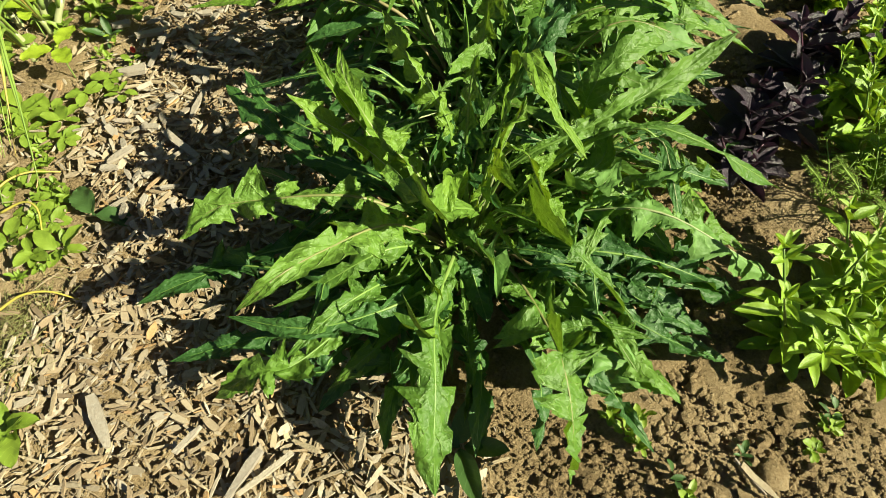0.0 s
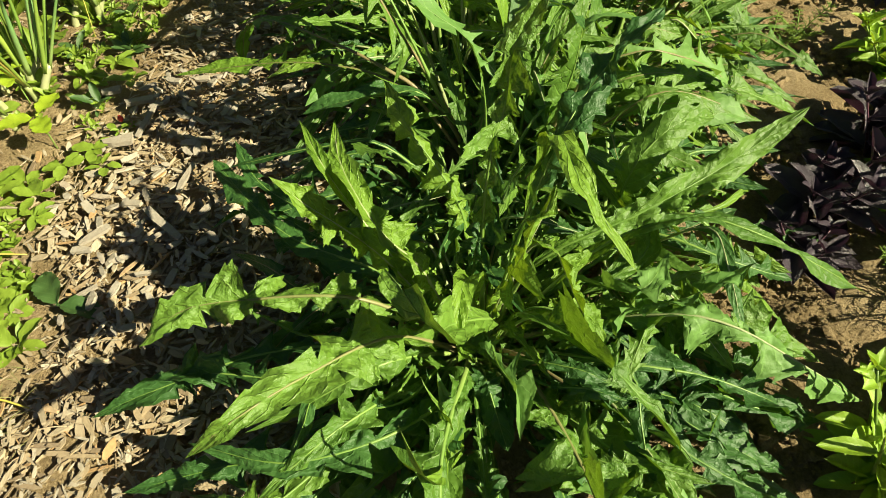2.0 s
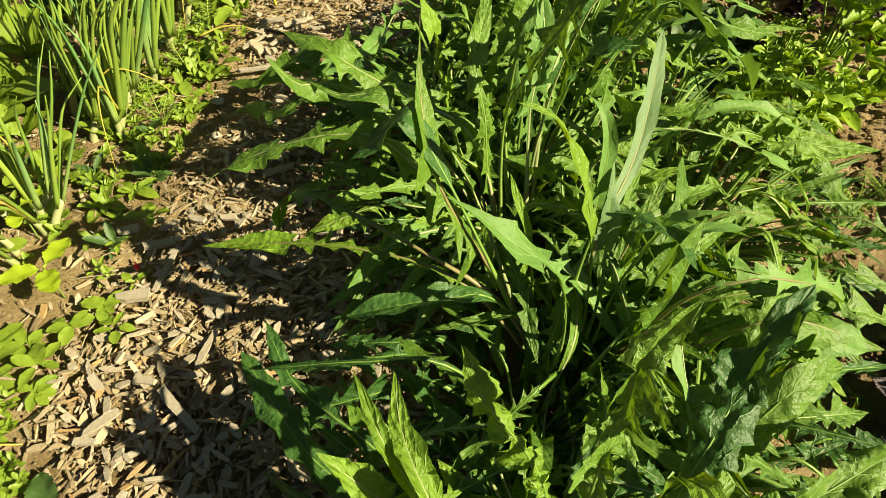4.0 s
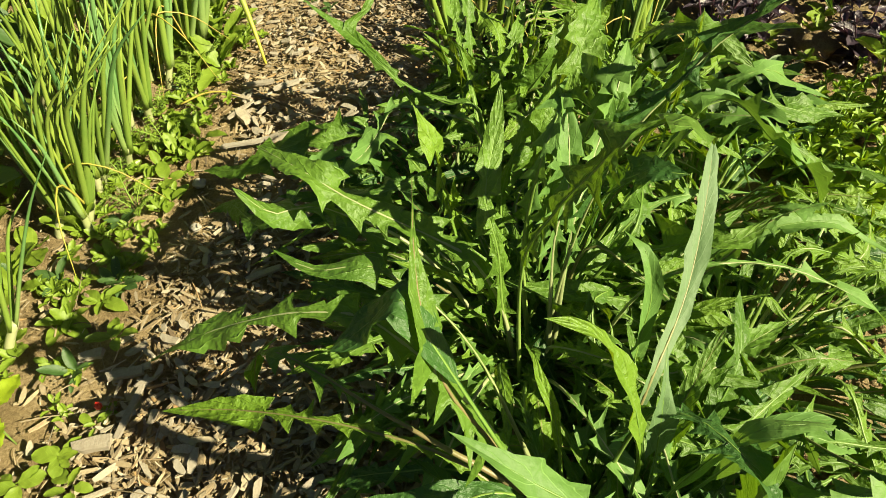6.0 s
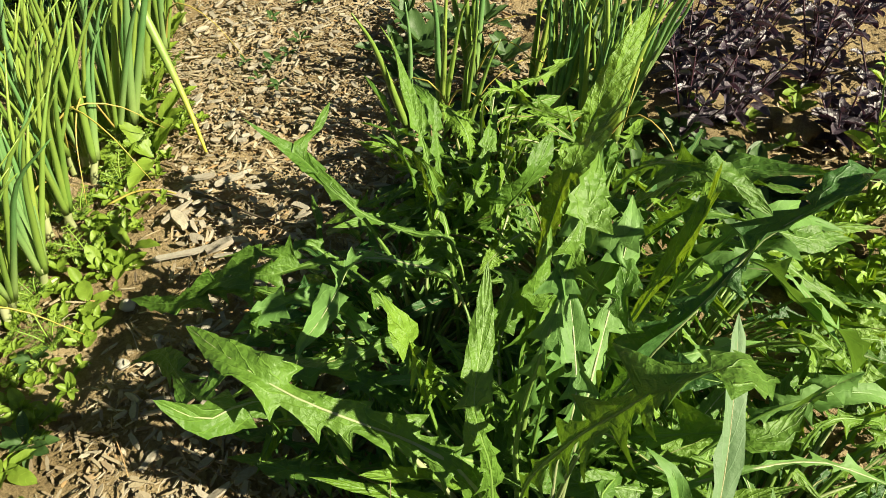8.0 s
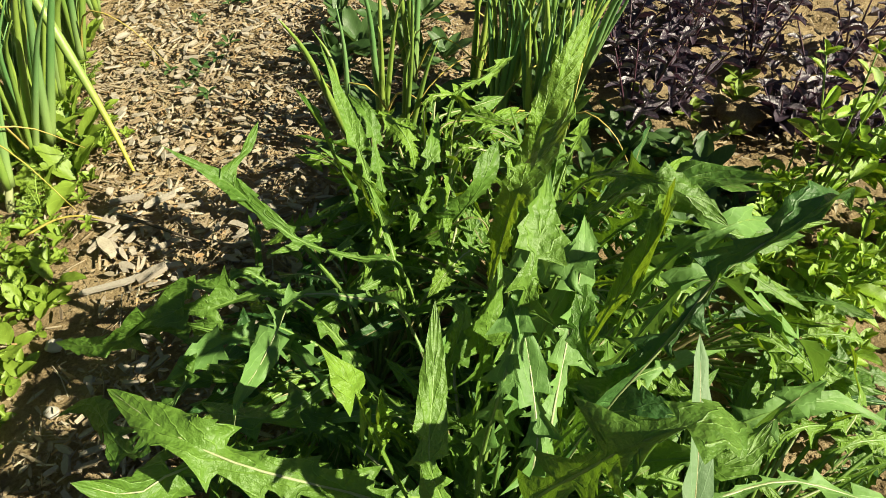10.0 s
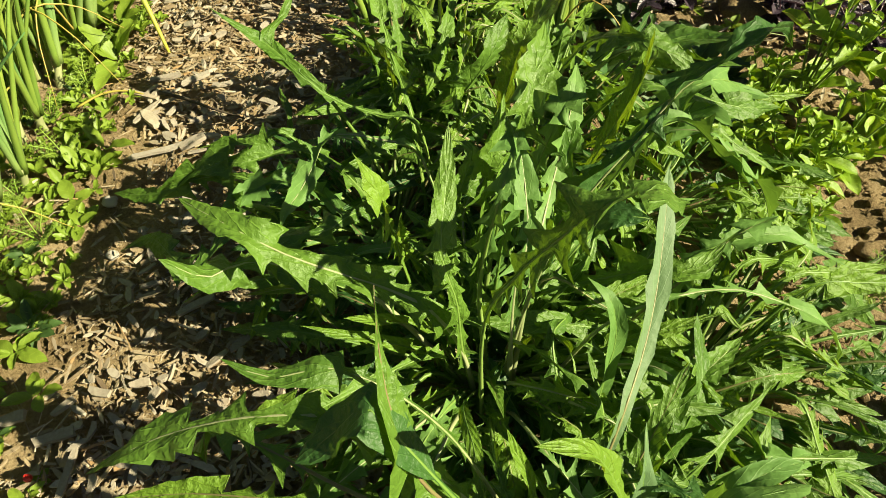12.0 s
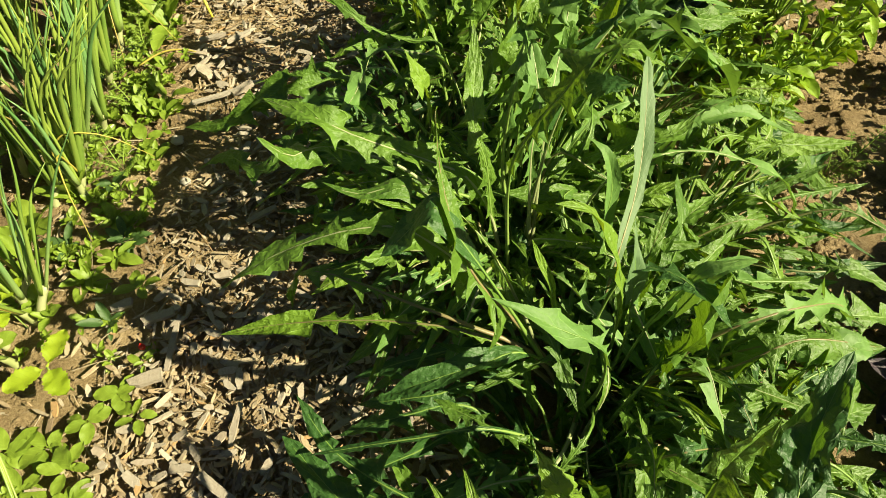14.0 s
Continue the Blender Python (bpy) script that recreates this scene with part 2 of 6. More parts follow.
def towards_sun(line, share):
    """The roll by which a blade turns its face to the light, as leaves do."""
    _, tan, side, up = frames_along(line, 0.0, 0.0)[int(len(line) * 0.68)]
    a = math.atan2(-SUN_WAY.dot(side), SUN_WAY.dot(up))
    if a > math.pi / 2:
        a -= math.pi
    if a < -math.pi / 2:
        a += math.pi
    return share * max(-1.2, min(1.2, a))


# each kind of leaf: the end lobe's share of the blade, lobes on a side, how wide the blade stays between them,
# size of the side lobes against the end lobe, their backward slant, and how drawn out the tip is
LEAF_KINDS = {
    "lobed": (0.25, 7, 0.24, 1.0, 0.55, 0.85),
    "frilled": (0.24, 6, 0.20, 1.0, 0.32, 0.75),
    "drawn": (0.42, 4, 0.26, 1.25, 0.34, 0.85),
    "arrow": (0.34, 5, 0.11, 0.95, 0.75, 1.05),
    "broad": (0.33, 6, 0.40, 1.0, 0.65, 0.75),
    "barbed": (0.22, 8, 0.46, 1.0, 0.8, 0.75),
    "hooked": (0.42, 4, 0.13, 1.0, 0.75, 2.0),
    "lance": (0.55, 4, 0.22, 0.85, 0.65, 0.75),
    "spiked": (0.30, 9, 0.10, 0.62, 0.5, 0.95),
    "toothed": (0.30, 12, 0.84, 1.0, 0.35, 0.60),
    "entire": (0.9, 0, 1.0, 1.0, 0.0, 1.0),
    "spoon": (0.9, 0, 1.0, 1.0, 0.0, 1.0),
}


def half_outline(style, petiole, length, width, rng):
    """One side of a blade from base to tip, as rows of place along the rib, half width, the width at which its barbs begin, and their tilt."""
    share, count, valley, side_size, _, tip_power = LEAF_KINDS[style]
    half = width / 2
    rows = []
    if count == 0:
        for k in range(17):
            b = k / 16
            if style == "spoon":
                w = (b ** 1.15) * ((1 - b) ** 0.5) * 1.85
            else:
                w = (b ** 0.75) * ((1 - b) ** 0.62) * 1.62
            w *= rng.uniform(0.94, 1.05)
            rows.append((b, w * half + 0.0025 * (1 - b), w * half, 0.0))
    else:
        count = max(2, count + rng.randint(-1, 1))
        top = 1 - share * rng.uniform(0.9, 1.1)
        big = rng.uniform(0.85, 1.05) if style == "toothed" else rng.uniform(0.55, 0.82)
        lean = rng.gauss(0, 0.15)
        rows.append((1.0, 0.0, 0.0, lean))
        for q, tooth in ((0.10, 1.0), (0.24, 1.0), (0.36, 1.18), (0.41, 0.92), (0.58, 1.16), (0.63, 0.88), (0.80, 1.08), (0.88, 0.84)):
            w = big * (q ** tip_power) * (1 + (tooth - 1) * (1.0 if style in ("lobed", "frilled", "drawn") else 0.4)) * rng.uniform(0.97, 1.03)
            rows.append((1 - (1 - top) * q, w * half, max(valley, 0.6) * w * half, lean))
        rows.append((top, big * half, valley * half, lean))
        low, high = 0.02, top - 0.025
        spans = [rng.uniform(0.45, 1.6) * (1.2 - 0.4 * k / count) for k in range(count)]
        step = (high - low) / sum(spans)
        b = high
        for span in spans:
            h = span * step
            e = half * side_size * (0.32 + 0.68 * (b / top) ** 0.8) * rng.uniform(0.5, 1.2)
            if style == "toothed":
                e = half * rng.uniform(0.88, 1.08) * (0.2 + 0.8 * min(1.0, b / top * 1.35))
            if style == "barbed":
                e = half * rng.uniform(0.85, 1.1) * (0.4 + 0.6 * min(1.0, b / top * 1.5))
            core = max(0.0028, e * valley * rng.uniform(0.8, 1.15))
            lean = rng.gauss(0, 0.12 if style == "toothed" else 0.38)
            rows.append((b, core, core, lean))
            if style in ("frilled", "drawn"):
                peak = rng.uniform(0.45, 0.75)
                for q, tooth in ((0.08, 0.92), (0.18, 1.12), (0.23, 0.9), (0.36, 1.12), (0.41, 0.9), (0.55, 1.1), (0.60, 0.92), (0.73, 1.08), (0.78, 0.85), (0.90, 1.1), (0.96, 0.7)):
                    swell = math.sin(math.pi * (0.5 * q / peak if q < peak else 0.5 + 0.5 * (q - peak) / (1 - peak))) ** 0.95
                    rows.append((b - q * h, core + (e - core) * swell * tooth * rng.uniform(0.92, 1.08), core, lean))
                b -= h
                continue
            rows.append((b - 0.20 * h, core + 0.06 * (e - core), core, lean))
            rows.append((b - 0.40 * h, core + 0.24 * (e - core) * rng.uniform(0.8, 1.7), core, lean))
            if rng.random() < 0.6:
                rows.append((b - 0.46 * h, core + 0.20 * (e - core), core, lean))
            rows.append((b - 0.60 * h, core + 0.56 * (e - core) * rng.uniform(0.85, 1.15), core, lean))
            rows.append((b - 0.78 * h, e, core, lean))
            rows.append((b - 0.90 * h, core + 0.25 * (e - core), core, lean))
            b -= h
        rows.append((0.0, 0.0028, 0.0028, 0.0))
        rows.reverse()
    out = [(petiole * k / 7, 0.0028 * min(1.0, 0.4 + k * 0.15), 0.0028, 0.0) for k in range(7)]
    return out + [(petiole + (1 - petiole) * b, w, core, lean) for b, w, core, lean in rows]


def chicory_leaf(plant, points, width, style="lobed", mat=LEAF, rib=RIB, petiole=0.22, fold=0.16, roll=0.0, twist=0.0, fine=True, rng=random, crinkle=None, sun=0.4):
    """One leaf as a part: a blade with backward barbs on a winged stalk, each half lying its own way, with its thick midrib."""
    at = Vector(plant.location)
    slant = LEAF_KINDS[style][4]
    if at.y < 0.65 and sun == 0.4:
        sun = 0.55
    if style == "lobed" and at.y < 0.65:
        width *= 0.92
    if crinkle is None:
        crinkle = 1.6 if at.y < 0.65 else 0.55
    steps = 96
    dense, length = curve_through([Vector(p) - at for p in points], steps + 1)
    if fine and twist == 0.0:
        roll, twist = roll + rng.uniform(-0.2, 0.2), rng.uniform(-0.45, 0.45)
    roll += towards_sun(dense, sun)
    along = frames_along(dense, roll - twist * 0.6, roll + twist * 0.4)
    slope, curl = math.tan(fold), rng.uniform(-0.6, 0.35)
    cols = (0.0, 0.14, 0.28, 0.42, 0.56, 0.7, 0.85, 1.0) if crinkle > 1 and fine and width > 0.035 else (0.0, 0.28, 0.56, 0.8, 1.0) if fine and width > 0.03 else (0.0, 0.5, 1.0)
    seed = Vector((rng.uniform(0, 50), rng.uniform(0, 50), rng.uniform(0, 50)))
    verts, uvs, faces = [], [], []
    for h in (-1, 1):
        lean = [slope + rng.gauss(0, 0.10), rng.uniform(0, 90), rng.uniform(0, 6.28)]
        rows = half_outline(style, petiole, length, width, rng)
        first = len(verts)
        for s, half, core, tilt in rows:
            x = min(steps - 1e-6, s * steps)
            k = int(x)
            p, tan, side, up = (i.lerp(j, x - k) for i, j in zip(along[k], along[k + 1]))
            grown = min(1.0, max(0.0, (s - petiole) * 6))
            sway = (0.7 + 0.6 * crinkle) * noise.noise(Vector((s * length * 24, lean[1], h))) * grown
            for a in cols:
                r = a * half
                lift = r * (lean[0] + sway + tilt * a * (0.8 + 0.4 * crinkle) + curl * a * min(1.0, half / 0.03)) + (0.12 + 0.10 * crinkle) * half * a * a * math.sin(s * length * 62 + lean[2]) * grown
                pos = p + side * (h * r) + up * lift - tan * (slant * max(0.0, r - core))
                if a > 0 and grown > 0:
                    bulge = noise.noise((pos + seed) * 42) * 0.007 + (0.3 - abs(noise.noise((pos + seed) * 105))) * 0.009
                    pos += up * (bulge * crinkle * grown * min(1.0, a * 2.2) * min(1.0, half / 0.02))
                verts.append(pos)
                uvs.append((0.5 + h * a / 2, s))
        n = len(cols)
        for i in range(len(rows) - 1):
            for k in range(n - 1):
                q = first + i * n + k
                faces.append((q, q + 1, q + n + 1, q + n) if h > 0 else (q + 1, q, q + n, q + n + 1))
    leaf = part("leaf", mesh_of("leaf", verts, faces, mat, uvs), plant)
    thick = 0.0019 + 0.019 * width
    stride = 4 if fine else 8
    ribline = [r[0] - r[3] * (thick * 0.1) for r in along[::stride]]
    last = len(ribline) - 1
    radii = [thick * (1 - 0.3 * k / last - 0.62 * max(0.0, (k / last - 0.6 * petiole) / (1 - 0.6 * petiole)) ** 0.55) for k in range(last + 1)]
    rverts, rfaces, ruvs = tube(ribline, radii, 6 if fine else 4, 1.4, roll=roll)
    part("midrib", mesh_of("midrib", rverts, rfaces, rib, ruvs), leaf)
    return leaf


def chicory_plant(at, label):
    return thing("chicory_plant", at, label, "leafy vegetable", "chicory row")


def filler_leaves(plant, count, seed, reach=(0.18, 0.34), rise=(0.1, 1.1), wide=(0.028, 0.052), bare=0.0):
    """The lower and inner leaves of a rosette; bare: the share missing on the path side."""
    rng = random.Random(seed)
    at = Vector(plant.location)
    for k in range(count):
        a = 2 * math.pi * (k * 0.381966 + rng.uniform(-0.05, 0.05))
        e = rng.uniform(*rise)
        long = rng.uniform(*reach)
        out = Vector((math.cos(a), math.sin(a), 0))
        if out.x < -0.2 and rng.random() < bare:
            continue
        base = at + out * rng.uniform(0.004, 0.035) + Vector((0, 0, 0.005))
        mid = base + out * (long * 0.5 * math.cos(e)) + Vector((0, 0, long * 0.5 * math.sin(e) + 0.03))
        droop = rng.uniform(0.2, 1.2)
        tip = mid + (out * math.cos(e - droop) + Vector((rng.uniform(-0.5, 0.5), rng.uniform(-0.5, 0.5), math.sin(e - droop)))) * long * 0.5
        tip.z = max(tip.z, ground_height(tip.x, tip.y) + 0.025)
        style = rng.choice(("frilled", "frilled", "lobed", "toothed", "arrow") if at.y < 0.65 else ("lobed", "lobed", "broad", "arrow", "lance", "entire"))
        # Low leaves get more dark green, which stands for shade beneath the rosette.
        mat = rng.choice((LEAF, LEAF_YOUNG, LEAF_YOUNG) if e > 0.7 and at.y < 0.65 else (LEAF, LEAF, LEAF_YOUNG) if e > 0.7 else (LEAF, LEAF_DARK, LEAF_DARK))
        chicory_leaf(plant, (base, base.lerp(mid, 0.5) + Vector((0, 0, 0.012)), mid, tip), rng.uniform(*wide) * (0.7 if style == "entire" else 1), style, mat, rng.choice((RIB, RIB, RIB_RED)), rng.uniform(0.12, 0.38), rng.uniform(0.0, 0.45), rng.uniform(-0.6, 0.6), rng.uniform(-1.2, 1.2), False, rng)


def canopy_leaves(plant, count, seed, radius=(0.10, 0.40), height=(0.07, 0.30), wide=(0.026, 0.056), mats=(LEAF, LEAF, LEAF, LEAF_YOUNG, LEAF_YOUNG, LEAF_PALE, LEAF_DARK), bare=0.0):
    """The tangle on top: long bare stalks that arch over and end in a jagged, twisted blade."""
    rng = random.Random(seed)
    at = Vector(plant.location)
    for k in range(count):
        a = 2 * math.pi * (k * 0.381966 + rng.uniform(-0.08, 0.08))
        r = radius[0] + (radius[1] - radius[0]) * math.sqrt((k + rng.random()) / count)
        h = height[0] + (height[1] - height[0]) * rng.random() * (1.15 - 0.55 * r / radius[1])
        h *= 1.0 - 0.4 * max(0.0, -math.cos(a))
        out = Vector((math.cos(a), math.sin(a), 0))
        if out.x < -0.2 and rng.random() < bare:
            continue
        bent = a + rng.uniform(-0.9, 0.9)
        base = at + out * rng.uniform(0.004, 0.03)
        top = at + out * (r * 0.62) + Vector((0, 0, h + rng.uniform(0.0, 0.05)))
        tip = top + Vector((math.cos(bent), math.sin(bent), 0)) * rng.uniform(0.09, 0.17) + Vector((0, 0, rng.uniform(-0.09, 0.03)))
        tip.z = max(tip.z, ground_height(tip.x, tip.y) + 0.03)
        low = base.lerp(top, 0.45) + Vector((0, 0, 0.02))
        style = rng.choice(("lobed", "lobed", "barbed", "arrow", "arrow", "lance", "broad", "broad", "entire"))
        mat = rng.choice(mats)
        chicory_leaf(plant, (base, low, top, top.lerp(tip, 0.5) + Vector((0, 0, rng.uniform(0.0, 0.02))), tip), rng.uniform(*wide) * (0.6 if style == "entire" else 1), style, mat, rng.choice((RIB, RIB, RIB, RIB_RED, RIB_PALE)), rng.uniform(0.38, 0.62), rng.uniform(-0.4, 0.45), rng.uniform(-0.7, 0.9), rng.uniform(-1.4, 1.4), True, rng)


# ---- the chicory row ----
front_chicory = chicory_plant((0.027, 0.585, 0.02), "large chicory rosette with jagged glossy green leaves")
chicory_leaf(front_chicory, ((0.01, 0.58, 0.02), (-0.104, 0.55, 0.18), (-0.255, 0.539, 0.19), (-0.317, 0.528, 0.18), (-0.363, 0.502, 0.15)), 0.075, "frilled", LEAF_CRISP, RIB_RED, fold=-0.2, rng=random.Random(6501))
chicory_leaf(front_chicory, ((0.016, 0.571, 0.02), (-0.06, 0.478, 0.22), (-0.13, 0.403, 0.28), (-0.177, 0.353, 0.3), (-0.228, 0.333, 0.26)), 0.066, "drawn", LEAF_CRISP, RIB_RED, petiole=0.25, rng=random.Random(6502))
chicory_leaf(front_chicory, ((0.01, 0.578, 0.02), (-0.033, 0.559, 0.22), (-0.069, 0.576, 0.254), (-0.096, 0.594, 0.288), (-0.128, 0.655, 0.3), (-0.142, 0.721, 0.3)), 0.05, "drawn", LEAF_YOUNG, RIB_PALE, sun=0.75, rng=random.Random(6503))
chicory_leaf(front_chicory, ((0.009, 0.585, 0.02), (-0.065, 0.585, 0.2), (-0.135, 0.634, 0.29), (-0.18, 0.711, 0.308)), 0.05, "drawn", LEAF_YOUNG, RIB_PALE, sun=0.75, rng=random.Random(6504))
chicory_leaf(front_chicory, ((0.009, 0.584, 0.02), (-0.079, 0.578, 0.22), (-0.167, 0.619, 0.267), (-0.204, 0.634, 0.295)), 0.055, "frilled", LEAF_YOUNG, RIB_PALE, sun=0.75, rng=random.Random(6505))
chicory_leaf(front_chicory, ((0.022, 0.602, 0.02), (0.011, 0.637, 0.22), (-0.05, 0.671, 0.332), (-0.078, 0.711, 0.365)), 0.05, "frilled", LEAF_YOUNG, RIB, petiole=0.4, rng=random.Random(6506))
chicory_leaf(front_chicory, ((0.038, 0.571, 0.02), (0.03, 0.581, 0.25), (0.037, 0.611, 0.36), (0.049, 0.632, 0.397), (0.056, 0.654, 0.45), (0.087, 0.672, 0.5)), 0.052, "frilled", LEAF_CRISP, RIB, petiole=0.5, sun=0.1, rng=random.Random(6507))
chicory_leaf(front_chicory, ((0.021, 0.568, 0.02), (0.021, 0.569, 0.22), (0.034, 0.612, 0.281), (0.044, 0.649, 0.31)), 0.05, "frilled", LEAF_DARK, RIB, petiole=0.45, sun=0.2, rng=random.Random(6508))
chicory_leaf(front_chicory, ((0.036, 0.569, 0.02), (0.049, 0.544, 0.2), (0.08, 0.572, 0.34), (0.113, 0.619, 0.4), (0.153, 0.677, 0.415), (0.213, 0.745, 0.43)), 0.040, "toothed", LEAF_DARK, RIB, petiole=0.42, sun=-0.35, rng=random.Random(6509))
chicory_leaf(front_chicory, ((0.045, 0.585, 0.02), (0.09, 0.585, 0.2), (0.204, 0.608, 0.27), (0.3, 0.655, 0.3), (0.381, 0.698, 0.34)), 0.038, "toothed", LEAF, RIB, petiole=0.35, rng=random.Random(6510))
chicory_leaf(front_chicory, ((0.045, 0.587, 0.02), (0.166, 0.598, 0.22), (0.254, 0.598, 0.27), (0.313, 0.583, 0.27), (0.382, 0.566, 0.24), (0.477, 0.572, 0.17)), 0.040, "entire", LEAF, RIB, rng=random.Random(6511))
chicory_leaf(front_chicory, ((0.044, 0.58, 0.02), (0.136, 0.556, 0.12), (0.243, 0.534, 0.18), (0.309, 0.519, 0.181), (0.39, 0.49, 0.147), (0.482, 0.48, 0.08)), 0.074, "frilled", LEAF_PALE, RIB_PALE, fold=-0.4, rng=random.Random(6512))
chicory_leaf(front_chicory, ((0.043, 0.576, 0.02), (0.092, 0.547, 0.15), (0.154, 0.457, 0.21), (0.196, 0.421, 0.188), (0.244, 0.373, 0.15)), 0.046, "drawn", LEAF_CRISP, RIB, petiole=0.35, rng=random.Random(6513))
chicory_leaf(front_chicory, ((0.045, 0.584, 0.02), (0.069, 0.582, 0.25), (0.092, 0.588, 0.394), (0.102, 0.519, 0.42), (0.121, 0.48, 0.41), (0.149, 0.448, 0.38)), 0.034, "entire", LEAF_YOUNG, RIB, petiole=0.5, sun=0.2, rng=random.Random(6514))
chicory_leaf(front_chicory, ((0.044, 0.592, 0.02), (0.08, 0.60, 0.2), (0.102, 0.564, 0.264), (0.118, 0.545, 0.245), (0.131, 0.523, 0.222), (0.156, 0.473, 0.21)), 0.046, "frilled", LEAF_YOUNG, RIB_PALE, petiole=0.52, sun=0.3, rng=random.Random(6515))
chicory_leaf(front_chicory, ((0.034, 0.568, 0.02), (0.042, 0.547, 0.15), (0.071, 0.529, 0.307), (0.091, 0.556, 0.34), (0.098, 0.572, 0.35)), 0.06, "frilled", LEAF_YOUNG, RIB_PALE, sun=0.85, rng=random.Random(6516))
chicory_leaf(front_chicory, ((0.045, 0.587, 0.02), (0.136, 0.595, 0.15), (0.203, 0.551, 0.2), (0.249, 0.606, 0.2)), 0.05, "frilled", LEAF_PALE, RIB, rng=random.Random(6517))
chicory_leaf(front_chicory, ((0.044, 0.58, 0.02), (0.172, 0.545, 0.15), (0.248, 0.53, 0.22), (0.335, 0.578, 0.22)), 0.055, "frilled", LEAF_PALE, RIB, rng=random.Random(6518))
chicory_leaf(front_chicory, ((0.024, 0.567, 0.02), (0.013, 0.489, 0.12), (-0.01, 0.38, 0.16), (-0.009, 0.287, 0.15), (-0.011, 0.222, 0.12), (-0.009, 0.179, 0.08)), 0.10, "broad", LEAF_CRISP, RIB, rng=random.Random(6519))
chicory_leaf(front_chicory, ((0.037, 0.57, 0.02), (0.078, 0.511, 0.1), (0.126, 0.383, 0.153), (0.144, 0.3, 0.17), (0.154, 0.239, 0.13), (0.156, 0.195, 0.07)), 0.1, "frilled", LEAF_CRISP, RIB_RED, rng=random.Random(6520))
chicory_leaf(front_chicory, ((0.03, 0.567, 0.02), (0.04, 0.50, 0.17), (0.046, 0.46, 0.198), (0.064, 0.42, 0.211), (0.062, 0.364, 0.235)), 0.042, "arrow", LEAF_PALE, RIB, petiole=0.4, rng=random.Random(6521))
chicory_leaf(front_chicory, ((0.045, 0.575, 0.02), (0.074, 0.541, 0.166), (0.11, 0.50, 0.20), (0.152, 0.452, 0.22)), 0.022, "entire", LEAF, RIB, rng=random.Random(6522))
# Left leaves lying in partial shade: that shade is kept in duller greens.
chicory_leaf(front_chicory, ((0.016, 0.571, 0.02), (-0.067, 0.464, 0.1), (-0.185, 0.34, 0.11), (-0.24, 0.324, 0.112), (-0.306, 0.313, 0.05)), 0.06, "frilled", LEAF, RIB, rng=random.Random(6523))
chicory_leaf(front_chicory, ((0.02, 0.568, 0.02), (-0.049, 0.41, 0.1), (-0.106, 0.345, 0.1), (-0.154, 0.321, 0.06)), 0.055, "arrow", LEAF, RIB, rng=random.Random(6524))
chicory_leaf(front_chicory, ((0.016, 0.571, 0.02), (-0.107, 0.423, 0.14), (-0.175, 0.36, 0.136), (-0.204, 0.336, 0.12)), 0.048, "drawn", LEAF_CRISP, RIB, rng=random.Random(6525))
chicory_leaf(front_chicory, ((0.015, 0.572, 0.02), (-0.071, 0.481, 0.16), (-0.17, 0.438, 0.13), (-0.229, 0.413, 0.12)), 0.048, "drawn", LEAF, RIB, rng=random.Random(6526))
chicory_leaf(front_chicory, ((0.038, 0.571, 0.02), (0.13, 0.446, 0.1), (0.252, 0.34, 0.11), (0.303, 0.291, 0.09)), 0.08, "frilled", LEAF_CRISP, RIB, rng=random.Random(6527))
chicory_leaf(front_chicory, ((0.041, 0.574, 0.02), (0.135, 0.501, 0.1), (0.274, 0.464, 0.1), (0.347, 0.426, 0.07)), 0.08, "lobed", LEAF_DARK, RIB, rng=random.Random(6528))
chicory_leaf(front_chicory, ((0.045, 0.586, 0.02), (0.177, 0.595, 0.15), (0.229, 0.62, 0.19), (0.211, 0.638, 0.26)), 0.045, "entire", LEAF_CRISP, RIB, petiole=0.5, rng=random.Random(6529))
chicory_leaf(front_chicory, ((0.02, 0.56, 0.02), (0.0, 0.40, 0.12), (-0.02, 0.34, 0.19), (-0.049, 0.375, 0.238)), 0.022, "entire", LEAF_YOUNG, RIB, rng=random.Random(6530))
chicory_leaf(front_chicory, ((0.02, 0.56, 0.02), (0.01, 0.43, 0.10), (-0.005, 0.415, 0.15), (-0.034, 0.446, 0.196)), 0.02, "entire", LEAF_YOUNG, RIB, rng=random.Random(6554))
chicory_leaf(front_chicory, ((0.027, 0.57, 0.02), (0.043, 0.513, 0.196), (0.005, 0.46, 0.28), (-0.016, 0.425, 0.325), (-0.045, 0.46, 0.335), (-0.064, 0.492, 0.322)), 0.062, "entire", LEAF_CRISP, RIB, petiole=0.42, fold=0.3, sun=0.3, rng=random.Random(6555))
chicory_leaf(front_chicory, ((0.03, 0.57, 0.02), (0.02, 0.545, 0.2), (0.012, 0.51, 0.28), (0.005, 0.465, 0.29), (0.004, 0.44, 0.27)), 0.036, "entire", LEAF_YOUNG, RIB, petiole=0.45, fold=0.35, sun=0.3, rng=random.Random(6556))
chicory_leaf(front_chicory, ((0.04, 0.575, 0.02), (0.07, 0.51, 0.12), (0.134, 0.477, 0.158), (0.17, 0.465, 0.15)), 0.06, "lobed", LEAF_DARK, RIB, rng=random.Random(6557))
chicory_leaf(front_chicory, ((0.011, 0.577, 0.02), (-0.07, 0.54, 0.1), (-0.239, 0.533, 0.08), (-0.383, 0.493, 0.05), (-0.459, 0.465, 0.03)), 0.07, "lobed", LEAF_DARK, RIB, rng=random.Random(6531))
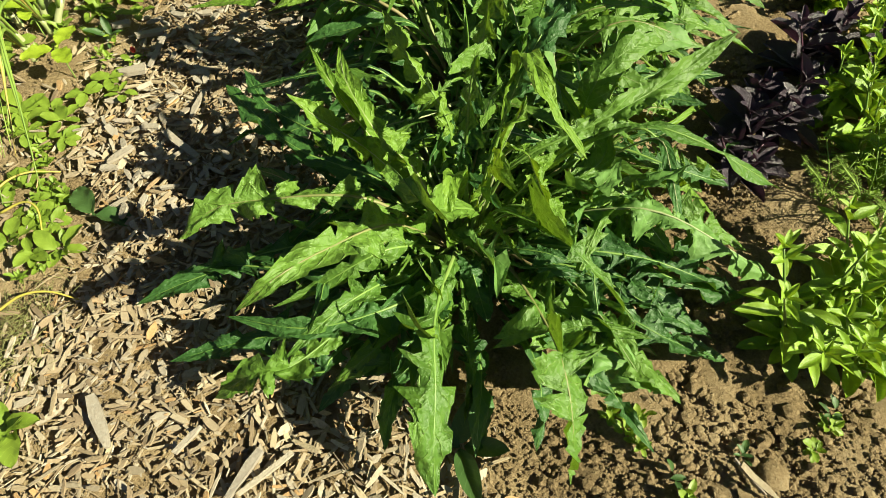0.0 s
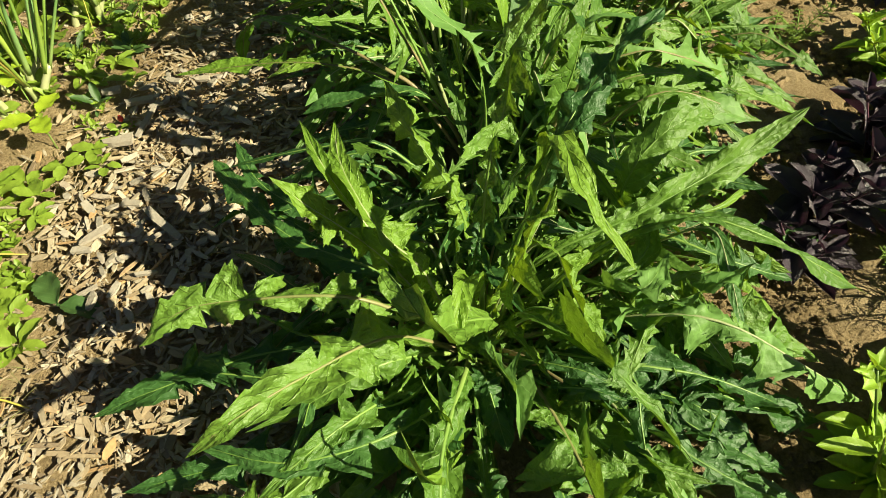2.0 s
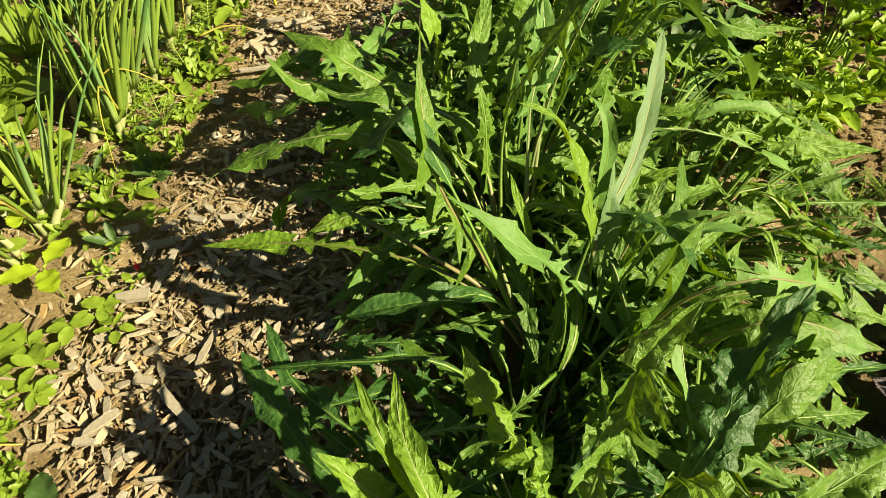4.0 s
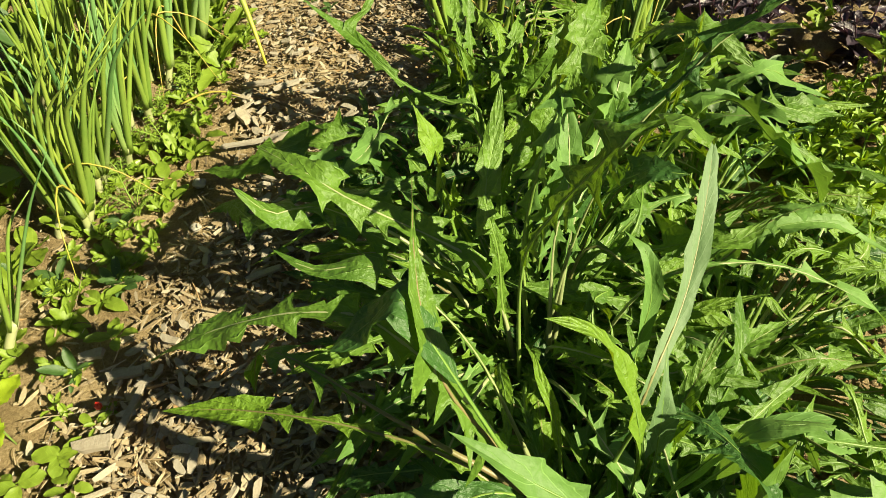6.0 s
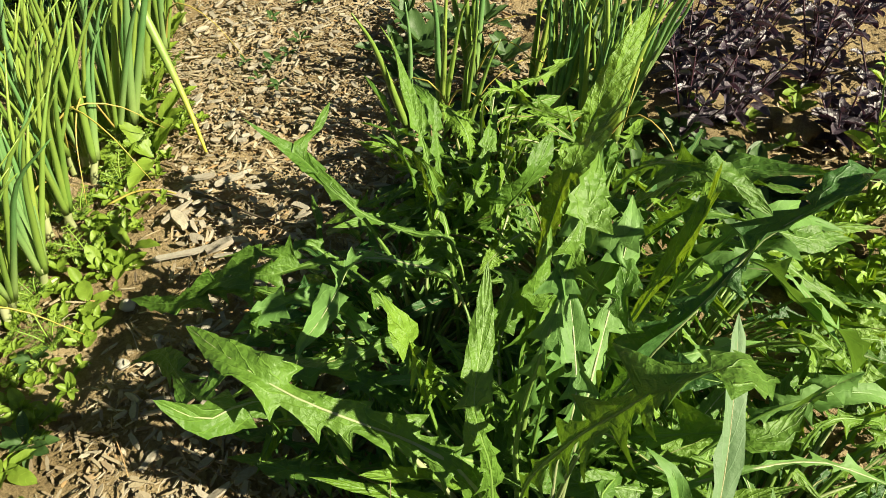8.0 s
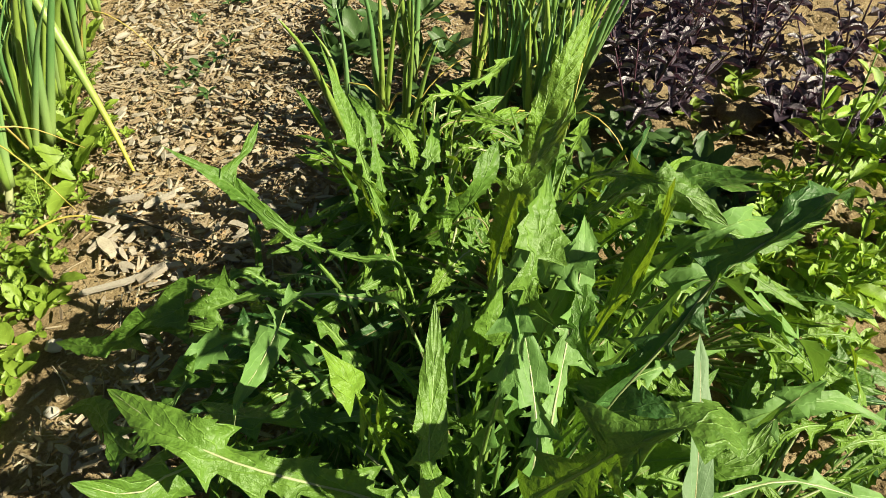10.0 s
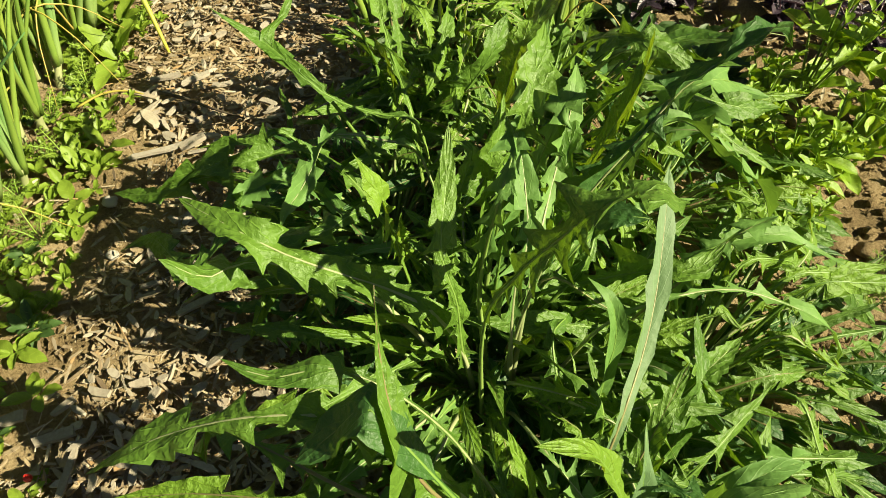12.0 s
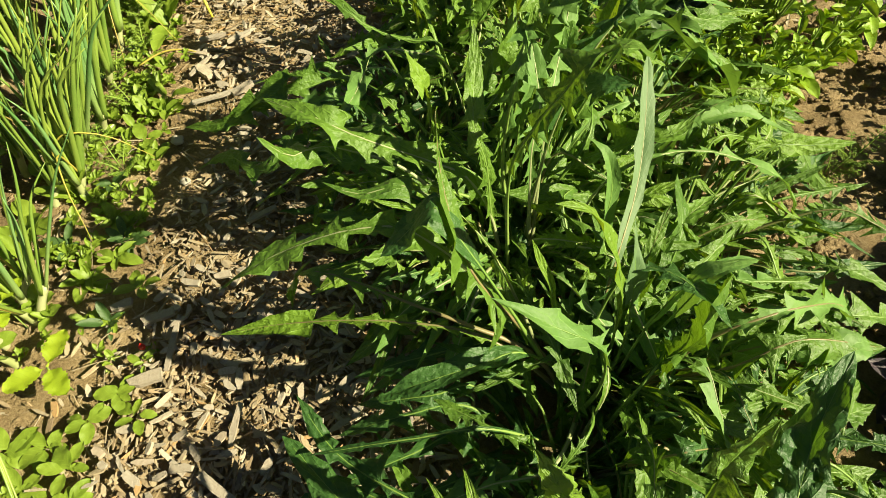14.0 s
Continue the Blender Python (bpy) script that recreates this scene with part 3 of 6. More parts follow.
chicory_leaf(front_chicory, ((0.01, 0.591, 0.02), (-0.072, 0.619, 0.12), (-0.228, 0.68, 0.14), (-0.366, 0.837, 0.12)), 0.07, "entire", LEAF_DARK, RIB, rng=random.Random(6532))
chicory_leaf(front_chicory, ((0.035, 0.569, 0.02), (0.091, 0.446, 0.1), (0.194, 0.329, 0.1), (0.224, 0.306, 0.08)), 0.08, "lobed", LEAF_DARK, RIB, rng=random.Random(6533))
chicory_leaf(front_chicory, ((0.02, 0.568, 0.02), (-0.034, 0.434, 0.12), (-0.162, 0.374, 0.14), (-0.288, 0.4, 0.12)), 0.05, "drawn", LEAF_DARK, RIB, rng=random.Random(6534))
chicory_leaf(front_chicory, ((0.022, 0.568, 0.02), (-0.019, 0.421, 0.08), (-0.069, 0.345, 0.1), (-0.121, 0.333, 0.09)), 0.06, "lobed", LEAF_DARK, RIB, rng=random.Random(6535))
# Low leaves round the rosette; their shade is held in the dark green.
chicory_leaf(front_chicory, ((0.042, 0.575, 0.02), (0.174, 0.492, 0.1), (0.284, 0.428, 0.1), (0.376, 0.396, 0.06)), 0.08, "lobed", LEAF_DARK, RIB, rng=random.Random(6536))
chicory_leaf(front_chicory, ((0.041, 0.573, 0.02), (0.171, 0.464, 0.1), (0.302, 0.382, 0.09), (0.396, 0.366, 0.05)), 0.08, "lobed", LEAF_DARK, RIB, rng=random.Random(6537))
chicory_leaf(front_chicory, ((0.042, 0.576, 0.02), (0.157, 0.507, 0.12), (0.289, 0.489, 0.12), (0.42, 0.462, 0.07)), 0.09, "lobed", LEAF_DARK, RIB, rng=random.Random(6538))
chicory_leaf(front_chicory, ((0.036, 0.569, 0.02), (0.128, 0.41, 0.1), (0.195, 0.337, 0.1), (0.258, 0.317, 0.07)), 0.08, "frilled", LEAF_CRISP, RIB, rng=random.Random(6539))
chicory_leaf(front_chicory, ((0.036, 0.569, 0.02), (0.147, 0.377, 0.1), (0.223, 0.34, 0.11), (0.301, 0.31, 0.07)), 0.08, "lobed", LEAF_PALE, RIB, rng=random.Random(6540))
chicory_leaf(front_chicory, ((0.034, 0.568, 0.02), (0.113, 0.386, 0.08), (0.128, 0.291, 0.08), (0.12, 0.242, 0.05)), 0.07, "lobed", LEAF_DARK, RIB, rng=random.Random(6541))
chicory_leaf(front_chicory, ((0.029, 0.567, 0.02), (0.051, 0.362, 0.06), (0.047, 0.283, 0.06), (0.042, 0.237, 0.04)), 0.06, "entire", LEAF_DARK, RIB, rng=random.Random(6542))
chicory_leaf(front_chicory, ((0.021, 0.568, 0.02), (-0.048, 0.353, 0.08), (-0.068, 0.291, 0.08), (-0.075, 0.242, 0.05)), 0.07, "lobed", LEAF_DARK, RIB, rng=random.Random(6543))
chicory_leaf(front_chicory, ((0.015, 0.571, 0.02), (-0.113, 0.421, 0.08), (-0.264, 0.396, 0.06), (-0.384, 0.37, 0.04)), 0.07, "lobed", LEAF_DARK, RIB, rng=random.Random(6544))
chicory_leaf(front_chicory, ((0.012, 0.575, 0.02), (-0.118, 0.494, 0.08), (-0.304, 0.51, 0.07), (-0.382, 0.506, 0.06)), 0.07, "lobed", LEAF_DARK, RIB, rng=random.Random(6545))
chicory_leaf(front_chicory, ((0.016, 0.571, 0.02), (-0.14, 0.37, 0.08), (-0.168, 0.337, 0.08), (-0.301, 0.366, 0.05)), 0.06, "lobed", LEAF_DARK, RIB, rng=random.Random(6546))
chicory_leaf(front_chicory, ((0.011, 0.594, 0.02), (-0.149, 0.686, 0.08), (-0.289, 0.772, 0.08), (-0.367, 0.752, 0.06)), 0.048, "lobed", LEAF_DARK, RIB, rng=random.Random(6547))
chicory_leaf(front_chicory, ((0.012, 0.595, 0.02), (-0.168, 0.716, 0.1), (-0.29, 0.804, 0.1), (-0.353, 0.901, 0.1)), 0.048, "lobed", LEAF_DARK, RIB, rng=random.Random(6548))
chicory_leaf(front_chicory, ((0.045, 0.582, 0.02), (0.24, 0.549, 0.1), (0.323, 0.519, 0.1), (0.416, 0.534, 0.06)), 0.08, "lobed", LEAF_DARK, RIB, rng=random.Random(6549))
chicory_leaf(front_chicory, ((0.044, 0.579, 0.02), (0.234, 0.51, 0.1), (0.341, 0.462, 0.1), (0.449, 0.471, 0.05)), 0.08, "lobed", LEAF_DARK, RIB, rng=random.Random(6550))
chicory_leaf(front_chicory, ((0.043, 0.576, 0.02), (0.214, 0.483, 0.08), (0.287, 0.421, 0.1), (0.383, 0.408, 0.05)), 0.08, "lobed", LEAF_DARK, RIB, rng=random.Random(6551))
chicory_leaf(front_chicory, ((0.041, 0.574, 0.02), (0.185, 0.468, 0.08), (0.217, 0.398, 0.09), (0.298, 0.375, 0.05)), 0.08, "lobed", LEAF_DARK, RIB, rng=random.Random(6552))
chicory_leaf(front_chicory, ((0.045, 0.584, 0.02), (0.239, 0.569, 0.12), (0.345, 0.541, 0.13), (0.455, 0.537, 0.07)), 0.07, "frilled", LEAF_CRISP, RIB, rng=random.Random(6553))
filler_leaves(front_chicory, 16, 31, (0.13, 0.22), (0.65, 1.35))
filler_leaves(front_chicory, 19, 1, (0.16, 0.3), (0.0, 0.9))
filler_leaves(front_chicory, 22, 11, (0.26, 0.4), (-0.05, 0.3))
# Dark green mixed into the low canopy for the shade near the ground.
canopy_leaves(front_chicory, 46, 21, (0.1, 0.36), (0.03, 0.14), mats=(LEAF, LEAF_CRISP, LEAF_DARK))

near_chicory = chicory_plant((0.09, 0.9, 0.02), "chicory plant with narrow upright and arching green leaves")
chicory_leaf(near_chicory, ((.05,.88,.02), (-.03,.90,.20), (-.101,.914,.337), (-.125,.945,.406), (-.134,.985,.455), (-.134,1.011,.508)), 0.10, "hooked", LEAF, RIB_RED, petiole=0.36, rng=random.Random(6740))
# Yellow-green puts the backlit glow of this leaf into its colour.
chicory_leaf(near_chicory, ((.05,.87,.02), (-.05,.89,.18), (-.112,.912,.215), (-.179,.929,.221), (-.255,.946,.214), (-.352,.964,.191), (-.441,.967,.174)), 0.06, "spiked", LEAF_YOUNG, RIB_RED, petiole=0.3, rng=random.Random(6741))
chicory_leaf(near_chicory, ((.05,.87,.03), (-.03,.89,.18), (-.112,.912,.235), (-.185,.944,.252), (-.274,.994,.253), (-.33,1.02,.22), (-.35,1.01,.14)), 0.07, "arrow", LEAF, RIB_RED, petiole=0.6, sun=0, rng=random.Random(6742))
chicory_leaf(near_chicory, ((.04,.88,.02), (-.06,.92,.25), (-.162,.96,.37), (-.23,.97,.38), (-.308,.973,.352), (-.36,.965,.33), (-.403,.955,.306)), 0.085, "lobed", LEAF, RIB_PALE, petiole=0.38, rng=random.Random(6743))
chicory_leaf(near_chicory, ((.02,.92,.03), (-.08,.96,.33), (-.162,.987,.42), (-.221,.985,.421), (-.26,1.0,.43)), 0.055, "spiked", LEAF, RIB_PALE, petiole=0.4, rng=random.Random(6744))
# The half-shaded look of this broad leaf is put into its dark green.
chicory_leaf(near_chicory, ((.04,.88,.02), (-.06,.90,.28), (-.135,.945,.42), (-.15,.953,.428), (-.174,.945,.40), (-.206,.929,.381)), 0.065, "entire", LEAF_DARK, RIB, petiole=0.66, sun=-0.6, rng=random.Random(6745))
chicory_leaf(near_chicory, ((.03,.84,.02), (.04,.82,.20), (.02,.815,.33), (-.033,.824,.377), (-.072,.835,.402), (-.10,.847,.413)), 0.058, "lance", LEAF_PALE, RIB, petiole=0.55, rng=random.Random(6746))
chicory_leaf(near_chicory, ((.09,.88,.02), (.07,.885,.25), (.053,.885,.355), (.029,.898,.419), (-.002,.898,.474), (-.035,.897,.488)), 0.038, "entire", LEAF_YOUNG, RIB, petiole=0.4, rng=random.Random(6747))
chicory_leaf(near_chicory, ((.09,.92,.02), (.085,.95,.15), (.099,.985,.235), (.134,1.054,.268), (.155,1.112,.30), (.171,1.18,.34), (.181,1.233,.367)), 0.035, "spoon", LEAF_SILVER, RIB_RED, petiole=0.3, rng=random.Random(6748))
chicory_leaf(near_chicory, ((.085,.98,.02), (.095,1.02,.15), (.099,1.046,.237), (.104,1.067,.286), (.091,1.086,.337), (.07,1.108,.345)), 0.03, "entire", LEAF_PALE, RIB, petiole=0.4, rng=random.Random(6749))
chicory_leaf(near_chicory, ((.09,.87,.02), (.10,.87,.25), (.138,.88,.355), (.179,.886,.368), (.212,.892,.355)), 0.034, "spoon", LEAF_PALE, RIB, petiole=0.5, rng=random.Random(6750))
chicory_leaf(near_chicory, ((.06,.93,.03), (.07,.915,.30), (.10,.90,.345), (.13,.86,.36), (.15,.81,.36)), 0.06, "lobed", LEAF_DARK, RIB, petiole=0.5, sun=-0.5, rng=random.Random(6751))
chicory_leaf(near_chicory, ((.10,.86,.02), (.16,.845,.25), (.225,.847,.302), (.289,.863,.285), (.36,.88,.24), (.42,.88,.17)), 0.055, "lobed", LEAF_PALE, RIB_RED, petiole=0.5, rng=random.Random(6752))
chicory_leaf(near_chicory, ((.15,1.06,.02), (.212,1.051,.131), (.243,1.046,.171), (.30,1.05,.20), (.36,1.06,.18)), 0.06, "lobed", LEAF, RIB_RED, petiole=0.5, rng=random.Random(6753))
chicory_leaf(near_chicory, ((.08,.87,.02), (.085,.875,.20), (.08,.89,.30), (.077,.915,.36), (.08,.945,.38)), 0.045, "lance", LEAF_SILVER, RIB, petiole=0.5, rng=random.Random(6754))
chicory_leaf(near_chicory, ((.03,.90,.02), (.0,.925,.25), (-.023,.949,.318), (-.03,.96,.34)), 0.018, "entire", LEAF_YOUNG, RIB, petiole=0.6, rng=random.Random(6755))
# Thin leaf in shade; the shade is put into its dark green.
chicory_leaf(near_chicory, ((.03,.80,.02), (-.094,.79,.19), (-.19,.79,.19), (-.287,.797,.157), (-.33,.80,.14)), 0.018, "spiked", LEAF_DARK, RIB, petiole=0.4, rng=random.Random(6756))
chicory_leaf(near_chicory, ((0.108, 0.896, 0.02), (0.245, 0.867, 0.2), (0.313, 0.879, 0.22), (0.397, 0.872, 0.22), (0.523, 0.882, 0.15)), 0.06, "lobed", LEAF, RIB, rng=random.Random(6707))
chicory_leaf(near_chicory, ((0.103, 0.913, 0.02), (0.199, 1.011, 0.2), (0.222, 1.116, 0.24)), 0.05, "entire", LEAF, RIB, rng=random.Random(6708))
chicory_leaf(near_chicory, ((0.092, 0.918, 0.02), (0.103, 1.003, 0.2), (0.179, 1.025, 0.21), (0.222, 1.053, 0.22), (0.287, 1.102, 0.2)), 0.05, "lobed", LEAF, RIB_PALE, rng=random.Random(6714))
chicory_leaf(near_chicory, ((0.107, 0.895, 0.02), (0.181, 0.871, 0.2), (0.262, 0.873, 0.25), (0.385, 0.89, 0.22)), 0.07, "lobed", LEAF, RIB_RED, rng=random.Random(6715))
chicory_leaf(near_chicory, ((0.105, 0.891, 0.02), (0.205, 0.83, 0.2), (0.284, 0.836, 0.25), (0.417, 0.834, 0.2)), 0.07, "lobed", LEAF, RIB_RED, rng=random.Random(6716))
chicory_leaf(near_chicory, ((0.102, 0.887, 0.02), (0.145, 0.84, 0.25), (0.153, 0.841, 0.35), (0.163, 0.864, 0.38)), 0.06, "toothed", LEAF, RIB, rng=random.Random(6717))
# Paddle leaf in shade, which its dark green carries.
chicory_leaf(near_chicory, ((0.072, 0.897, 0.02), (-0.039, 0.88, 0.2), (-0.098, 0.863, 0.22), (-0.152, 0.852, 0.22), (-0.218, 0.846, 0.2)), 0.05, "entire", LEAF_DARK, RIB, petiole=0.5, sun=-0.4, rng=random.Random(6718))
chicory_leaf(near_chicory, ((0.107, 0.894, 0.02), (0.238, 0.852, 0.2), (0.279, 0.846, 0.22), (0.327, 0.832, 0.23), (0.391, 0.828, 0.21)), 0.05, "toothed", LEAF_PALE, RIB_RED, petiole=0.55, rng=random.Random(6720))
chicory_leaf(near_chicory, ((0.108, 0.9, 0.02), (0.159, 0.899, 0.25), (0.167, 0.901, 0.3), (0.203, 0.915, 0.31), (0.244, 0.925, 0.3)), 0.04, "entire", LEAF_PALE, RIB, petiole=0.55, rng=random.Random(6721))
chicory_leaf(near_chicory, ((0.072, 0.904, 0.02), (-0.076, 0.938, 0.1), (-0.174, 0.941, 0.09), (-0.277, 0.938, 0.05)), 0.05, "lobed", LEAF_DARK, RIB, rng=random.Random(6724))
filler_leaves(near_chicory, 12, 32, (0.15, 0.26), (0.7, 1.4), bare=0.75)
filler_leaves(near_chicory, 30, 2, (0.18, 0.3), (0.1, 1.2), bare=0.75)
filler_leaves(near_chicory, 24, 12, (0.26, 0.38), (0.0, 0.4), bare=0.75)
canopy_leaves(near_chicory, 64, 22, (0.08, 0.36), (0.06, 0.21), bare=0.75)

tall_chicory = chicory_plant((-0.01, 1.14, 0.02), "tall chicory plant with deeply toothed green leaves")
chicory_leaf(tall_chicory, ((-.02,1.10,.02), (-.05,1.10,.20), (-.086,1.117,.275), (-.132,1.14,.288), (-.183,1.15,.31), (-.237,1.162,.334), (-.288,1.185,.352), (-.355,1.238,.340)), 0.06, "barbed", LEAF, RIB_PALE, petiole=0.36, twist=0.5, rng=random.Random(6640))
chicory_leaf(tall_chicory, ((-.02,1.12,.02), (-.15,1.17,.22), (-.25,1.18,.285), (-.293,1.175,.30), (-.322,1.15,.315), (-.354,1.145,.36)), 0.07, "lance", LEAF, RIB_PALE, petiole=0.66, rng=random.Random(6641))
chicory_leaf(tall_chicory, ((-.03,1.13,.02), (-.10,1.18,.20), (-.122,1.195,.30), (-.129,1.196,.341), (-.136,1.199,.385), (-.158,1.211,.43)), 0.06, "arrow", LEAF_YOUNG, RIB, petiole=0.6, rng=random.Random(6642))
chicory_leaf(tall_chicory, ((-.02,1.10,.02), (-.05,1.10,.20), (-.06,1.108,.303), (-.076,1.134,.364), (-.068,1.19,.40), (-.062,1.245,.43)), 0.048, "broad", LEAF, RIB, petiole=0.3, rng=random.Random(6643))
chicory_leaf(tall_chicory, ((.0,1.11,.02), (-.025,1.14,.20), (-.028,1.158,.285), (-.016,1.175,.385), (.0,1.21,.42), (.01,1.244,.425), (.024,1.275,.441), (.034,1.30,.472), (.05,1.346,.475)), 0.062, "arrow", LEAF_PALE, RIB, petiole=0.5, sun=-0.2, rng=random.Random(6644))
chicory_leaf(tall_chicory, ((.02,1.10,.02), (.02,1.13,.30), (.04,1.19,.36), (.07,1.27,.395), (.078,1.295,.42), (.085,1.33,.43)), 0.055, "lobed", LEAF_PALE, RIB_PALE, petiole=0.45, rng=random.Random(6645))
chicory_leaf(tall_chicory, ((.02,1.09,.02), (.0,1.11,.30), (.01,1.135,.37), (.012,1.186,.395), (.008,1.214,.419), (.0,1.245,.43)), 0.055, "arrow", LEAF_PALE, RIB_PALE, petiole=0.5, rng=random.Random(6646))
chicory_leaf(tall_chicory, ((-.02,1.06,.02), (-.036,1.077,.30), (-.01,1.085,.39), (.02,1.083,.45), (.045,1.08,.495), (.09,1.085,.51), (.125,1.10,.47)), 0.075, "lobed", LEAF, RIB, petiole=0.5, rng=random.Random(6647))
# The underside and the shade on it are put into this dark green.
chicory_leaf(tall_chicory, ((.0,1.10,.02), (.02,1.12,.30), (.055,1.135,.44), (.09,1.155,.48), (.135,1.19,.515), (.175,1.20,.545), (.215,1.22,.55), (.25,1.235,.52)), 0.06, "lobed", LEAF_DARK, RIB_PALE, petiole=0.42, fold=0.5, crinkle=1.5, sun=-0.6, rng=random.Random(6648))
chicory_leaf(tall_chicory, ((.08,1.12,.02), (.17,1.14,.20), (.216,1.155,.26), (.236,1.163,.29), (.282,1.192,.292), (.34,1.22,.28)), 0.06, "lobed", LEAF_PALE, RIB_RED, petiole=0.45, rng=random.Random(6649))
chicory_leaf(tall_chicory, ((.10,1.15,.02), (.22,1.19,.22), (.328,1.207,.261), (.394,1.20,.236), (.435,1.172,.23)), 0.045, "lance", LEAF_PALE, RIB, petiole=0.4, rng=random.Random(6650))
chicory_leaf(tall_chicory, ((.05,1.10,.02), (.10,1.10,.24), (.166,1.108,.29), (.249,1.125,.275), (.30,1.118,.262), (.365,1.10,.235), (.405,1.081,.195), (.41,1.075,.16)), 0.042, "spiked", LEAF_PALE, RIB_PALE, petiole=0.3, rng=random.Random(6651))
chicory_leaf(tall_chicory, ((.12,1.32,.02), (.18,1.33,.28), (.25,1.307,.341), (.285,1.272,.329), (.321,1.245,.298), (.34,1.21,.25)), 0.06, "lobed", LEAF_PALE, RIB_PALE, petiole=0.4, rng=random.Random(6652))
chicory_leaf(tall_chicory, ((-.02,1.25,.02), (-.08,1.33,.27), (-.133,1.341,.31), (-.195,1.342,.321), (-.217,1.311,.304), (-.231,1.28,.297), (-.247,1.233,.308), (-.25,1.21,.30)), 0.05, "spiked", LEAF_PALE, RIB_PALE, petiole=0.35, rng=random.Random(6653))
chicory_leaf(tall_chicory, ((-0.007, 1.208, 0.02), (-0.004, 1.225, 0.2), (0.01, 1.235, 0.42), (0.025, 1.268, 0.47), (0.041, 1.329, 0.486)), 0.06, "lobed", LEAF, RIB, petiole=0.45, rng=random.Random(6607))
chicory_leaf(tall_chicory, ((-0.002, 1.206, 0.02), (0.009, 1.231, 0.2), (0.06, 1.276, 0.4), (0.099, 1.338, 0.404)), 0.06, "lobed", LEAF_PALE, RIB, petiole=0.45, rng=random.Random(6608))
chicory_leaf(tall_chicory, ((0.003, 1.202, 0.02), (0.112, 1.3, 0.25), (0.16, 1.324, 0.4), (0.199, 1.403, 0.4)), 0.035, "entire", LEAF_YOUNG, RIB, petiole=0.5, rng=random.Random(6609))
chicory_leaf(tall_chicory, ((0.006, 1.197, 0.02), (0.124, 1.25, 0.3), (0.197, 1.287, 0.38), (0.27, 1.271, 0.33), (0.306, 1.229, 0.31)), 0.07, "lobed", LEAF_PALE, RIB, petiole=0.4, rng=random.Random(6610))
chicory_leaf(tall_chicory, ((0.007, 1.186, 0.02), (0.052, 1.175, 0.3), (0.083, 1.157, 0.38), (0.128, 1.137, 0.4)), 0.07, "lobed", LEAF_DARK, RIB, petiole=0.5, rng=random.Random(6613))
chicory_leaf(tall_chicory, ((-0.021, 1.204, 0.02), (-0.214, 1.454, 0.15), (-0.346, 1.453, 0.16), (-0.417, 1.459, 0.145), (-0.474, 1.448, 0.1)), 0.07, "lobed", LEAF, RIB, rng=random.Random(6614))
chicory_leaf(tall_chicory, ((0.008, 1.192, 0.02), (0.042, 1.196, 0.15), (0.165, 1.153, 0.28), (0.2, 1.135, 0.3), (0.251, 1.172, 0.304)), 0.06, "lobed", LEAF, RIB, rng=random.Random(6615))
chicory_leaf(tall_chicory, ((-0.027, 1.194, 0.02), (-0.03, 1.195, 0.1), (-0.119, 1.181, 0.18), (-0.229, 1.193, 0.24), (-0.296, 1.234, 0.22)), 0.06, "lobed", LEAF, RIB, petiole=0.3, rng=random.Random(6617))
chicory_leaf(tall_chicory, ((-0.023, 1.203, 0.02), (-0.055, 1.236, 0.25), (-0.027, 1.302, 0.32), (-0.05, 1.319, 0.33)), 0.06, "lobed", LEAF, RIB, rng=random.Random(6618))
chicory_leaf(tall_chicory, ((-0.014, 1.207, 0.02), (-0.02, 1.231, 0.3), (-0.005, 1.266, 0.4), (0.002, 1.297, 0.42)), 0.06, "lobed", LEAF, RIB, rng=random.Random(6619))
chicory_leaf(tall_chicory, ((-0.002, 1.174, 0.02), (-0.004, 1.178, 0.3), (0.011, 1.199, 0.37), (0.005, 1.238, 0.4)), 0.04, "lobed", LEAF_PALE, RIB, petiole=0.4, rng=random.Random(6620))
chicory_leaf(tall_chicory, ((-0.025, 1.2, 0.02), (-0.083, 1.24, 0.15), (-0.111, 1.235, 0.22), (-0.121, 1.23, 0.26), (-0.114, 1.244, 0.29)), 0.045, "lobed", LEAF_YOUNG, RIB, petiole=0.5, rng=random.Random(6621))
chicory_leaf(tall_chicory, ((0.006, 1.197, 0.02), (0.049, 1.216, 0.25), (0.058, 1.216, 0.36), (0.069, 1.245, 0.39), (0.079, 1.296, 0.4)), 0.06, "lobed", LEAF, RIB, petiole=0.5, rng=random.Random(6622))
chicory_leaf(tall_chicory, ((-0.024, 1.201, 0.02), (-0.142, 1.288, 0.22), (-0.213, 1.24, 0.26), (-0.262, 1.249, 0.25), (-0.31, 1.284, 0.22)), 0.06, "lobed", LEAF, RIB, rng=random.Random(6623))
filler_leaves(tall_chicory, 16, 33, (0.15, 0.26), (0.7, 1.4))
filler_leaves(tall_chicory, 30, 3, (0.18, 0.3), (0.1, 1.2))
filler_leaves(tall_chicory, 24, 13, (0.26, 0.38), (0.0, 0.4))
canopy_leaves(tall_chicory, 66, 23, (0.08, 0.34), (0.06, 0.23))

back_chicory = chicory_plant((0.1, 1.52, 0.02), "chicory plant with broad upright green leaves")
chicory_leaf(back_chicory, ((.10,1.45,.02), (.13,1.43,.30), (.20,1.415,.385), (.25,1.40,.40), (.29,1.36,.43)), 0.055, "toothed", LEAF, RIB, petiole=0.4, rng=random.Random(6840))
